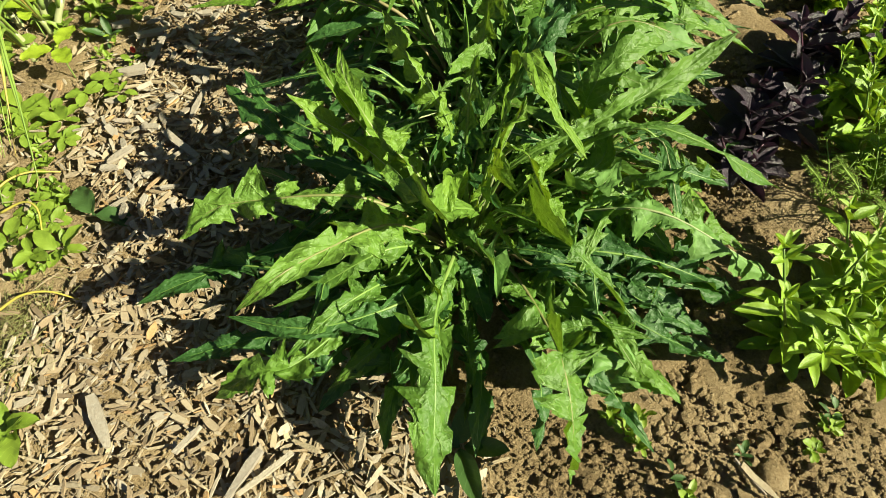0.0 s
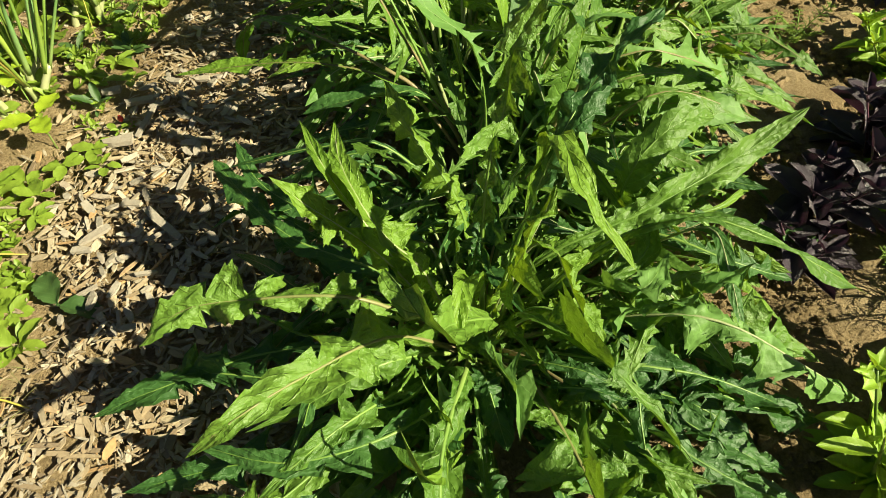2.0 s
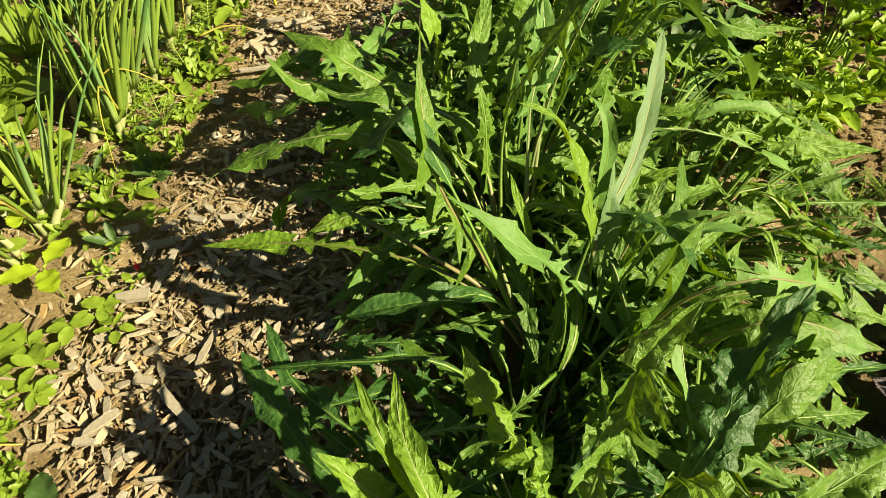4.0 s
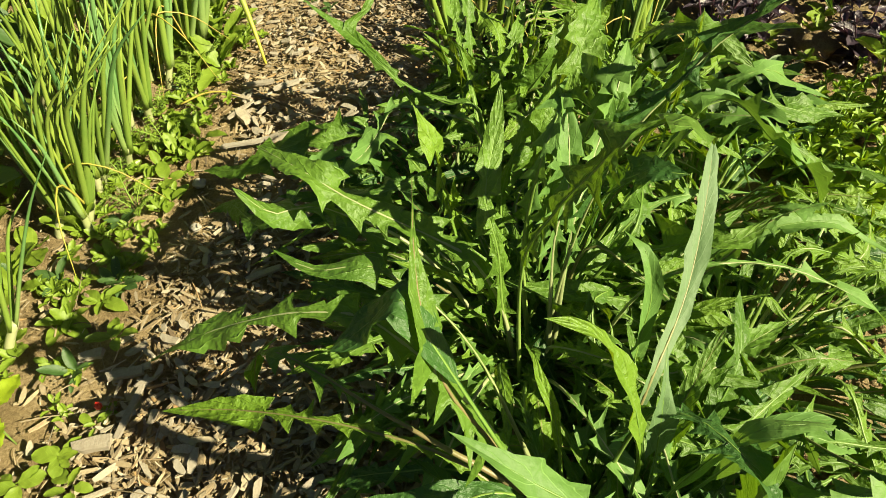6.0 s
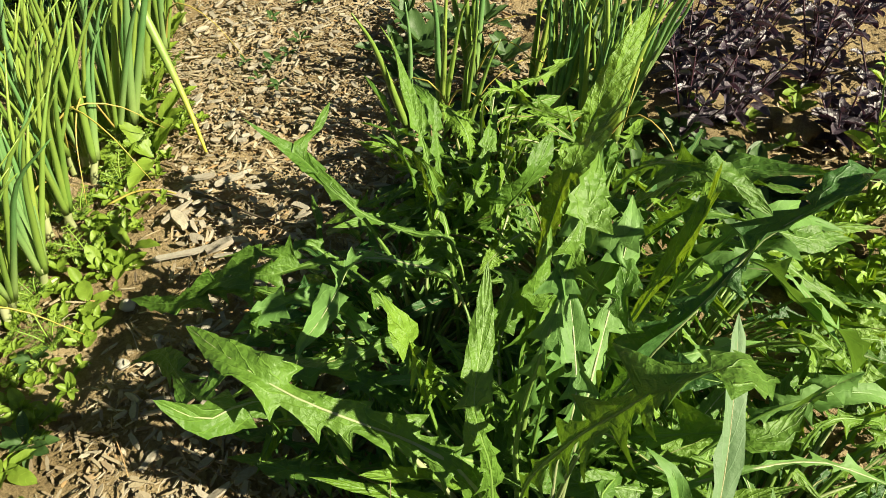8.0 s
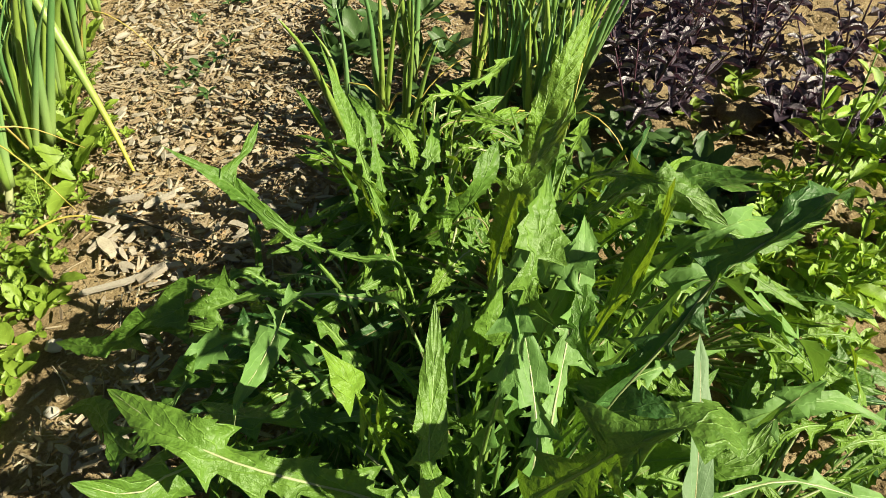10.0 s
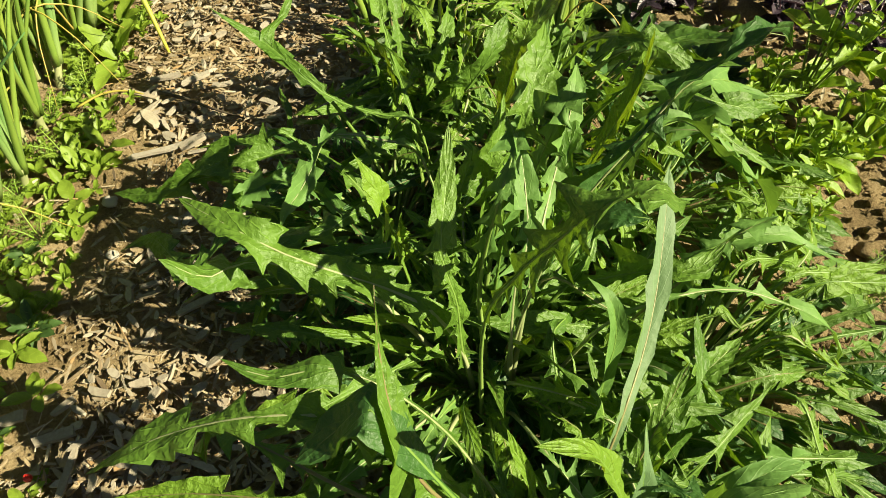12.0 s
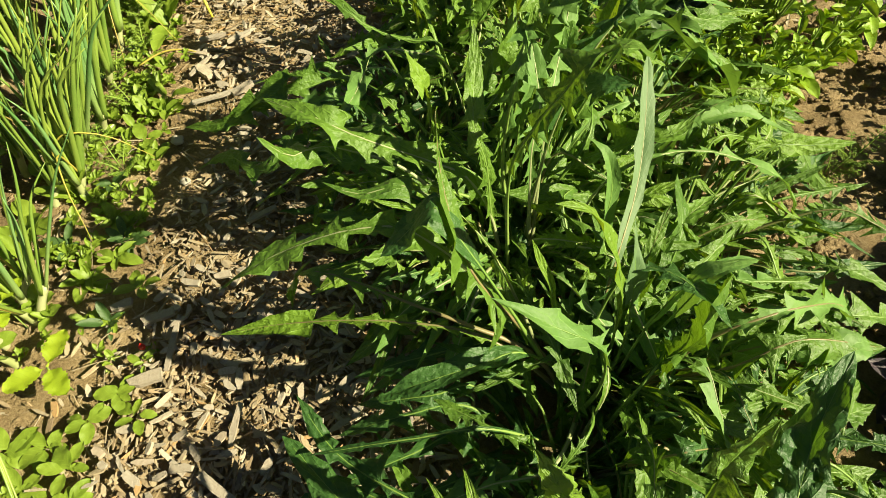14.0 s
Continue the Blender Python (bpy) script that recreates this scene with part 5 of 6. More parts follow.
part("blade", mesh_of("blade", v, f, stem_material("onion_leaf_ageing", (0.15, 0.25, 0.05), (0.24, 0.33, 0.08), ends=(0.50, 0.45, 0.06)), u), withered)
for k, (fx, fy, turn, long, curve) in enumerate(((-0.72, 0.70, 40, 0.13, 0.02), (-0.62, 0.475, 12, 0.12, 0.015), (-0.70, 0.63, -25, 0.09, 0.03), (-0.66, 1.78, 5, 0.16, 0.02))):
    fallen = thing("fallen_onion_leaf", (fx, fy, ground_height(fx, fy) + 0.022), "thin withered yellow onion leaf lying on the ground", "onion leaf")
    fv, ff, fu = tube(curve_through([(-long / 2, 0, 0.0), (-long / 6, curve, 0.012), (long / 6, curve, 0.010), (long / 2, 0, -0.004)], 14)[0], [0.0026 - 0.0001 * i for i in range(14)], 6)
    part("blade", mesh_of("blade", fv, ff, ONION_YELLOW, fu), fallen, m=pose(0, 0, 0, 0, 0, turn))
big_chip(-0.50, 1.66, 35, 0.05, 0.018, 0.010)
big_chip(-0.52, 1.845, 35, 0.06, 0.014, 0.008)
big_chip(-0.59, 1.73, -50, 0.05, 0.02, 0.012, CHIP)
big_chip(-0.56, 1.64, 18, 0.10, 0.011, 0.006)
big_chip(-0.60, 1.75, 55, 0.07, 0.010, 0.006)
big_chip(-0.58, 1.85, 15, 0.06, 0.013, 0.007)
big_chip(-0.57, 1.05, 85, 0.10, 0.010, 0.006)
big_chip(-0.60, 1.10, 15, 0.05, 0.016, 0.008)
big_chip(-0.572, 0.775, 45, 0.05, 0.014, 0.006)
big_chip(-0.47, 0.80, -40, 0.10, 0.014, 0.006)
big_chip(-0.46, 0.90, 80, 0.07, 0.010, 0.006)
big_chip(-0.62, 1.80, -20, 0.07, 0.010, 0.006)
big_chip(-0.44, 1.30, 30, 0.06, 0.012, 0.006)
big_chip(0.398, 0.207, -52, 0.055, 0.010, 0.008, CHIP)
big_chip(0.390, 0.212, -58, 0.05, 0.004, 0.006)


stick = thing("dry_stick", (-0.51, 1.767, ground_height(-0.51, 1.767) + 0.022), "thin dark dry stick lying across wood chips", "stick")
v, f, u = tube(curve_through([(-0.09, 0.042, 0.002), (-0.03, 0.018, 0.005), (0.03, -0.012, 0.003), (0.10, -0.046, 0.004)], 14)[0], [0.0042 - 0.0002 * i for i in range(14)], 7)
part("twig", mesh_of("twig", v, f, stem_material("bark", (0.06, 0.045, 0.03), (0.14, 0.11, 0.08), rough=0.85, scale=120.0), u), stick)


big_chip(-0.606, 0.99, 10, 0.05, 0.022, 0.010)
big_chip(-0.665, 1.13, 15, 0.035, 0.018, 0.008)


def pebble(x, y, r, mat=STONE, name="pebble", label="small pale round pebble lying on the soil"):
    rng = random.Random(int(x * 5000 + y * 999))
    bm = bmesh.new()
    bmesh.ops.create_icosphere(bm, subdivisions=3, radius=r)
    off = Vector((rng.uniform(0, 90), rng.uniform(0, 90), 0))
    for v in bm.verts:
        v.co *= 1 + 0.55 * noise.noise(v.co / r * 1.1 + off)
        v.co.z *= 0.5
    me = bpy.data.meshes.new(name)
    bm.to_mesh(me)
    bm.free()
    me.materials.append(mat)
    me.polygons.foreach_set("use_smooth", [True] * len(me.polygons))
    ob = new(name, me)
    ob.location = (x, y, ground_height(x, y) + r * 0.45)
    tagged(ob, label, "stone" if mat is STONE else "soil clod")


for px, py, pr in ((-0.694, 1.114, 0.011), (-0.632, 1.54, 0.013), (-0.69, 1.12, 0.010), (-0.62, 1.10, 0.008), (-0.60, 1.42, 0.010), (-0.56, 1.47, 0.009), (0.36, 0.62, 0.008), (0.59, 0.66, 0.009)):
    pebble(px, py, pr)
pebble(0.354, 0.341, 0.013, SOIL, "soil_clod", "round brown clod of dry soil")
pebble(0.60, 1.35, 0.028, SOIL, "soil_clod", "large crumbly clod of brown soil")
pebble(0.66, 1.33, 0.022, SOIL, "soil_clod", "large crumbly clod of brown soil")
pebble(0.66, 1.99, 0.045, SOIL, "soil_clod", "large crumbly clod of brown soil")
pebble(0.43, 0.22, 0.020, SOIL, "soil_clod", "large crumbly clod of brown soil")


# ---- broad-leaved herbs ----
RAW = {}


def oval_leaf_mesh(name, mat, long=1.0, wide=0.55, cup=0.15, droop=0.25, serr=0.0, teeth=9, rows=12):
    """A pointed oval leaf of unit length along +x, cupped and drooping, with a short stalk."""
    cols = (-1.0, -0.55, 0.0, 0.55, 1.0)
    verts, uvs = [], []
    for i in range(rows + 1):
        s = i / rows
        if s < 0.12:
            half = 0.018
        else:
            b = (s - 0.12) / 0.88
            half = 0.018 * (1 - b) + wide / 2 * (b ** 0.6) * ((1 - b) ** 0.62) * 1.55
            if serr:
                half *= 1 - serr * ((b * teeth) % 1.0)
        for u in cols:
            z = abs(u) * half * cup * 2 - droop * s * s - (0.04 if u == 0 and s > 0.1 else 0) * wide
            z += 0.03 * wide * math.sin(s * 17 + u * 2) * abs(u)
            verts.append(Vector((s * long, u * half * long, z * long)))
            uvs.append((0.5 + u / 2, s))
    n = len(cols)
    faces = [(i * n + k, i * n + k + 1, (i + 1) * n + k + 1, (i + 1) * n + k) for i in range(rows) for k in range(n - 1)]
    me = mesh_of(name, verts, faces, mat, uvs)
    RAW[me.name] = (verts, faces, uvs)
    return me


def joined(name, mat, pieces):
    """Many small leaves as one mesh: pieces of (mesh, pose)."""
    verts, faces, uvs = [], [], []
    for me, m in pieces:
        v, f, u = RAW[me.name]
        base = len(verts)
        verts.extend(m @ x for x in v)
        faces.extend(tuple(i + base for i in g) for g in f)
        uvs.extend(u)
    return mesh_of(name, verts, faces, mat, uvs)


def variants(name, mat, broad=1.0, deep=1.0, **kw):
    return [oval_leaf_mesh(name, mat, wide=w * broad, cup=c * deep, droop=d, **kw) for w, c, d in ((0.52, 0.25, 0.15), (0.60, 0.12, 0.3), (0.46, 0.35, 0.05), (0.56, 0.2, 0.45))]


BASIL_LEAVES = variants("leaf", BASIL, 1.12, 1.9)
BASIL_NARROW = variants("leaf", BASIL, 0.85, 1.7)
PURPLE_LEAVES = variants("leaf", PURPLE, 1.05, 1.9)
WEED_LEAVES = variants("leaf", WEED, 1.3)
DULL_LEAVES = variants("leaf", WEED_DULL)
ROUND_LEAVES = variants("leaf", WEED, 1.55, 0.4)
DULL_SERRATE = variants("leaf", WEED_DULL, 1.5, 0.9, serr=0.16, teeth=9, rows=39)
SERRATE_LEAVES = variants("leaf", WEED, 1.05, 0.9, serr=0.16, teeth=13, rows=39)


def bush(name, at, height, spread, stems, leaf_len, meshes, stem_mat, label, category, seed, nodes=4, group="", single=True):
    """A branching herb: stems from the base, pairs of leaves at each node, a tuft at each tip."""
    rng = random.Random(seed)
    root = thing(name, (at[0], at[1], ground_height(at[0], at[1])), label, category, group)
    small = []
    for k in range(stems):
        a = 2 * math.pi * (k + rng.uniform(0, 0.6)) / stems
        lean = spread * rng.uniform(0.3, 1.0)
        h = height * rng.uniform(0.7, 1.05)
        out = Vector((math.cos(a), math.sin(a), 0))
        pts = [out * 0.006, out * lean * 0.45 + Vector((0, 0, h * 0.45)), out * lean + Vector((0, 0, h))]
        line, _ = curve_through(pts, 10)
        v, f, u = tube(line, [0.0032 - 0.0018 * i / 9 for i in range(10)], 5)
        part("stem", mesh_of("stem", v, f, stem_mat, u), root)
        turn, pieces = rng.uniform(0, 180), []
        for j in range(nodes):
            s = 0.22 + 0.78 * j / (nodes - 1)
            p = line[min(9, int(s * 9))]
            size = 1.2 * leaf_len * (1.0 - 0.45 * max(0, s - 0.6) / 0.4) * rng.uniform(0.75, 1.15)
            turn += 90 + rng.uniform(-15, 15)
            for flip in (0, 180):
                up = rng.uniform(5, 38) + (25 if j == nodes - 1 else 0)
                pieces.append((rng.choice(meshes), pose(*p, 0, 0, turn + flip + rng.uniform(-15, 15)) @ pose(0, 0, 0, rng.uniform(-18, 18), -up, 0) @ Matrix.Diagonal((size, size, size, 1))))
        for j in range(4):
            size = leaf_len * rng.uniform(0.3, 0.55)
            pieces.append((rng.choice(meshes), pose(*line[-1], 0, 0, turn + 45 + 90 * j) @ pose(0, 0, 0, 0, -rng.uniform(40, 65), 0) @ Matrix.Diagonal((size, size, size, 1))))
        if single:
            for me, m in pieces:
                part("leaf", me, root, m=m)
        else:
            small.extend(pieces)
    if small:
        tagged(part("foliage", joined("foliage", meshes[0].materials[0], small), root), kind="stuff")
    return root


GREEN_BASIL = "bright yellow-green basil plant in sunlit brown soil"
NEAR_BASIL = ((0.50, 0.41, 0.17, 0.11, 8, 0.060), (0.59, 0.38, 0.15, 0.10, 7, 0.058), (0.61, 0.48, 0.15, 0.10, 7, 0.060), (0.72, 0.74, 0.18, 0.11, 8, 0.055), (0.80, 0.86, 0.19, 0.11, 8, 0.055), (0.86, 0.66, 0.18, 0.11, 7, 0.06), (0.84, 1.00, 0.12, 0.09, 8, 0.055), (0.96, 1.02, 0.13, 0.11, 7, 0.055), (0.90, 0.80, 0.18, 0.11, 7, 0.055), (0.70, 0.86, 0.14, 0.08, 6, 0.05), (0.80, 0.90, 0.13, 0.10, 8, 0.055))
FAR_BASIL = ((0.80, 1.18, 0.10, 0.08, 7, 0.05), (0.56, 1.48, 0.14, 0.08, 8, 0.05), (0.64, 1.50, 0.15, 0.08, 8, 0.05), (0.70, 1.72, 0.31, 0.12, 7, 0.058), (0.78, 1.60, 0.25, 0.12, 7, 0.058), (0.60, 1.70, 0.12, 0.07, 7, 0.042), (0.88, 1.22, 0.12, 0.10, 7, 0.055), (0.55, 1.62, 0.12, 0.07, 7, 0.040), (0.48, 1.56, 0.11, 0.07, 7, 0.040), (0.52, 1.36, 0.10, 0.06, 6, 0.042))
for k, (bx, by, bh, bs, bn, bl) in enumerate(NEAR_BASIL + FAR_BASIL):
    bush("basil_plant", (bx, by), bh, bs, bn, bl, BASIL_NARROW if by < 0.6 else BASIL_LEAVES, BASIL_STEM, GREEN_BASIL, "basil", 300 + k, 4, "basil plants", bx < 0.85)
DARK_BASIL = "dark purple basil plant with glossy leaves"
LOW_PURPLE = ((0.56, 0.82, 0.12, 0.10, 4, 0.078), (0.50, 0.72, 0.06, 0.07, 3, 0.06), (0.69, 0.95, 0.14, 0.09, 4, 0.085))
BACK_PURPLE = ((0.42, 1.98, 0.20, 0.11, 6, 0.042), (0.53, 2.03, 0.22, 0.10, 6, 0.044), (0.46, 2.14, 0.24, 0.13, 6, 0.044), (0.60, 2.20, 0.24, 0.13, 6, 0.044), (0.76, 2.16, 0.22, 0.13, 6, 0.044), (0.50, 2.30, 0.24, 0.13, 6, 0.044), (0.86, 2.04, 0.18, 0.13, 6, 0.042), (0.88, 1.84, 0.13, 0.12, 6, 0.042), (0.98, 1.66, 0.12, 0.12, 6, 0.042), (0.66, 2.36, 0.24, 0.13, 6, 0.044), (0.84, 2.34, 0.22, 0.13, 6, 0.044), (1.02, 2.2, 0.2, 0.13, 6, 0.044), (1.0, 1.95, 0.14, 0.13, 7, 0.042), (1.0, 2.45, 0.2, 0.13, 7, 0.044), (0.74, 1.95, 0.14, 0.10, 7, 0.05), (0.92, 1.45, 0.10, 0.10, 6, 0.05))
for k, (bx, by, bh, bs, bn, bl) in enumerate(LOW_PURPLE + BACK_PURPLE):
    bush("purple_basil_plant", (bx, by), bh, bs, bn, bl, PURPLE_LEAVES, PURPLE_STEM, DARK_BASIL, "basil", 400 + k, 4 if by < 1.0 else 5, "purple basil plants", by < 1.0)


def rosette(name, at, count, leaf_len, meshes, label, seed, lift=(8, 40), category="weed"):
    if math.hypot(at[0] + 0.735, at[1] - 0.99) < 0.07:
        at = (at[0] - 0.12, at[1] + 0.14)
    rng = random.Random(seed)
    lie = 0.020 if in_path(at[0] + 0.04, at[1]) else 0.008
    root = thing(name, (at[0], at[1], ground_height(at[0], at[1]) + lie), label, category, name.replace("_", " ") + "s")
    pieces = []
    for k in range(count):
        size = leaf_len * rng.uniform(0.55, 1.1)
        pieces.append((rng.choice(meshes), pose(rng.uniform(-0.006, 0.006), rng.uniform(-0.006, 0.006), 0.004, 0, 0, 360 * k * 0.381966 + rng.uniform(-20, 20)) @ pose(0, 0, 0, rng.uniform(-15, 15), -rng.uniform(*lift), 0) @ Matrix.Diagonal((size, size, size, 1))))
    if leaf_len >= 0.03:
        for me, m in pieces:
            part("leaf", me, root, m=m)
    else:
        tagged(part("foliage", joined("foliage", meshes[0].materials[0], pieces), root), kind="stuff")
    return root


def build_weeds():
    rng = random.Random(31)
    label = "low bright green weed with oval leaves beside the path"
    for x, y, n, s in ((-0.742, 0.898, 5, 0.042), (-0.698, 0.863, 5, 0.040), (-0.684, 0.936, 4, 0.040), (-0.647, 0.967, 5, 0.040), (-0.614, 0.93, 4, 0.034), (-0.77, 0.841, 5, 0.045), (-0.686, 0.815, 5, 0.036), (-0.725, 0.75, 4, 0.036), (-0.80, 0.90, 5, 0.05), (-0.76, 0.94, 4, 0.04), (-0.655, 0.635, 5, 0.036), (-0.69, 0.665, 4, 0.034)):
        rosette("round_weed", (x, y), n + 1, s * 1.08, ROUND_LEAVES, "flat yellow-green weed with rounded leaves on soil", rng.randrange(9999), (2, 22))
    for x, y, n, s in ((-0.620, 0.585, 8, 0.050), (-0.664, 0.575, 8, 0.050), (-0.708, 0.597, 8, 0.052), (-0.674, 0.69, 6, 0.04), (-0.745, 0.72, 6, 0.045), (-0.64, 1.16, 6, 0.05), (-0.70, 1.24, 7, 0.045), (-0.66, 1.62, 6, 0.06), (-0.74, 1.20, 8, 0.05), (-0.71, 1.33, 6, 0.04), (-0.66, 1.48, 5, 0.045), (-0.61, 1.02, 5, 0.03), (-0.77, 0.62, 7, 0.045)):
        rosette("weed_seedling", (x, y), n, s, WEED_LEAVES, label, rng.randrange(9999))
    for k in range(6):
        rosette("clover_weed", (-0.684 + rng.gauss(0, 0.022), 0.70 + rng.gauss(0, 0.022)), 9, 0.017, ROUND_LEAVES, "tiny leafy green weed on the soil", rng.randrange(9999), (10, 60))
    rosette("weed_rosette", (-0.592, 0.283), 10, 0.05, WEED_LEAVES, "small green weed rosette among wood chips", 77, (15, 45))
    for x, y, n, s in ((0.295, 0.217, 3, 0.032), (0.39, 0.24, 5, 0.025), (0.53, 0.30, 8, 0.022), (0.02, 0.262, 4, 0.085), (-0.12, 1.78, 8, 0.09), (-0.05, 1.90, 8, 0.09), (-0.02, 2.02, 9, 0.10), (-0.12, 2.10, 9, 0.10), (0.06, 1.95, 8, 0.09), (-0.20, 1.95, 6, 0.06)):
        rosette("dull_weed", (x, y), n, s, DULL_LEAVES, "dull green broad-leaved weed close to the ground", rng.randrange(9999), (10, 55))
    rosette("broad_weed", (-0.583, 0.645), 2, 0.085, DULL_SERRATE, "low weed with a broad toothed green leaf among wood chips", 81, (4, 14))
    for k in range(46):
        x, y = rng.uniform(-0.22, 0.42), rng.uniform(1.76, 2.5)
        rosette("dull_weed", (x, y), rng.randint(6, 9), rng.uniform(0.06, 0.13), DULL_LEAVES, "dull green broad-leaved weed close to the ground", rng.randrange(9999), (20, 70))
    for k in range(22):
        x, y = rng.uniform(0.36, 0.56), rng.uniform(1.58, 1.95)
        rosette("dull_weed", (x, y), rng.randint(5, 8), rng.uniform(0.05, 0.10), DULL_LEAVES, "dull green broad-leaved weed close to the ground", rng.randrange(9999), (15, 60))
    for x, y, size in ((0.56, 2.02, 0.05), (0.68, 2.05, 0.06), (0.62, 1.93, 0.045), (0.48, 2.06, 0.05), (0.72, 2.12, 0.055), (0.80, 1.98, 0.05)):
        rosette("weed_seedling", (x, y), 5, size, WEED_LEAVES, "yellow-green seedling between the purple basil plants", int(x * 1000), (25, 65))
    for k in range(10):
        x, y = rng.uniform(-0.62, -0.4), rng.uniform(2.05, 2.6)
        rosette("dull_weed", (x, y), rng.randint(5, 8), rng.uniform(0.02, 0.035), DULL_LEAVES, "dull grey-green seedling among wood chips", rng.randrange(9999), (10, 50))
    for x, y, n, size in ((-0.70, 1.93, 5, 0.11), (-0.72, 2.04, 5, 0.10), (-0.66, 1.66, 3, 0.07), (-0.76, 2.12, 5, 0.10)):
        rosette("broad_weed", (x, y), n, size, SERRATE_LEAVES, "upright weed with broad bright green leaves", rng.randrange(9999), (30, 65))
    for k in range(26):
        rosette("broad_weed", (rng.uniform(-1.0, -0.74), rng.uniform(1.15, 2.4)), rng.randint(4, 6), rng.uniform(0.06, 0.09), SERRATE_LEAVES, "upright weed with broad bright green leaves", rng.randrange(9999), (30, 75))
    for k in range(70):
        y = rng.uniform(1.0, 2.4)
        x = rng.uniform(-0.98, -0.68)
        rosette("weed_seedling", (x, y), rng.randint(6, 9), rng.uniform(0.022, 0.045), rng.choice((WEED_LEAVES, WEED_LEAVES, WEED_LEAVES, DULL_LEAVES)), label, rng.randrange(9999), (15, 65))
    for k in range(60):
        x, y = rng.uniform(-0.95, -0.62), rng.uniform(0.5, 2.3)
        rosette("clover_weed", (x, y), 9, 0.020, WEED_LEAVES, "tiny leafy green weed between the onions", rng.randrange(9999), (10, 70))
    for k in range(70):
        x, y = rng.uniform(-0.82, -0.65), rng.uniform(1.2, 2.15)
        rosette("clover_weed", (x, y), 12, rng.uniform(0.018, 0.029), WEED_LEAVES, "tiny leafy green weed between the onions", rng.randrange(9999), (15, 75))
    for x, y, n, size in ((-0.88, 1.28, 4, 0.09), (-0.94, 1.22, 4, 0.10), (-0.86, 1.36, 3, 0.08), (-0.98, 1.38, 4, 0.10), (-0.71, 1.66, 3, 0.05), (-0.70, 1.62, 3, 0.045), (-0.69, 1.54, 3, 0.045)):
        rosette("broad_weed", (x, y), n, size, ROUND_LEAVES, "upright weed with broad bright green leaves", rng.randrange(9999), (30, 70))
    for k in range(70):
        x, y = rng.uniform(-1.75, -1.05), rng.uniform(1.1, 3.0)
        rosette("dull_weed", (x, y), rng.randint(7, 10), rng.uniform(0.10, 0.16), rng.choice((DULL_LEAVES, WEED_LEAVES)), "dull green broad-leaved weed behind the onion row", rng.randrange(9999), (25, 75))
    for x, y in ((0.246, 0.28), (0.27, 0.30), (0.23, 0.30), (0.26, 0.26), (0.31, 0.19), (0.49, 0.25), (0.52, 0.28)):
        rosette("clover_weed", (x, y), 10, 0.020, WEED_LEAVES, "tiny leafy green weed on the soil", rng.randrange(9999), (10, 70))


build_weeds()


# ---- strawberry with one red berry ----
def strawberry(at, size, turn, seed):
    root = thing("strawberry_plant", (at[0], at[1], ground_height(at[0], at[1])), "yellow-green strawberry leaves in threes on thin stalks", "strawberry", "strawberry plants")
    rng = random.Random(seed)
    me = oval_leaf_mesh("leaflet", BERRY_LEAF, wide=0.92, cup=0.08, droop=0.12, serr=0.24, teeth=8, rows=32)
    for k, (dx, dy, h) in enumerate(((0.0, 0.01, 0.07),)):
        tip = Vector((dx, dy, h))
        line, _ = curve_through([Vector((0.01, 0, 0)), tip * 0.5 + Vector((0.006, 0, 0.006)), tip], 7)
        v, f, u = tube(line, [0.0014] * 7, 5)
        part("stalk", mesh_of("stalk", v, f, BASIL_STEM, u), root)
        for j in (0, 130, 232):
            part("leaflet", me, root, m=pose(*tip, 0, 0, turn + 40 * k + j) @ pose(0.02 * size, 0, 0, rng.uniform(-8, 8), rng.uniform(-12, -2), 0) @ Matrix.Diagonal((size, size, size, 1)))


strawberry((-0.738, 0.995), 0.064, 78, 3)
strawberry((-0.84, 1.12), 0.05, 60, 4)
berry = thing("berry_sprig", (-0.617, 1.045, ground_height(-0.617, 1.045)), "one tiny red berry on a low green sprig", "berry")
bm = bmesh.new()
bmesh.ops.create_uvsphere(bm, u_segments=10, v_segments=8, radius=0.0055)
for v in bm.verts:
    v.co.z = v.co.z * 1.2 + 0.03
    v.co *= 1 + 0.04 * math.sin(v.co.x * 2000)
me = bpy.data.meshes.new("berry")
bm.to_mesh(me)
bm.free()
me.materials.append(RED)
part("berry", me, berry, "red berry")
v, f, u = tube(curve_through([(0.004, 0, 0), (0.002, 0.001, 0.015), (0, 0, 0.028)], 5)[0], [0.001] * 5, 5)
part("stalk", mesh_of("stalk", v, f, BASIL_STEM, u), berry)
for k in range(6):
    part("leaf", WEED_LEAVES[k % 4], berry, m=pose(0, 0, 0.004, 0, -25, 60 * k) @ Matrix.Diagonal((0.022, 0.022, 0.022, 1)))


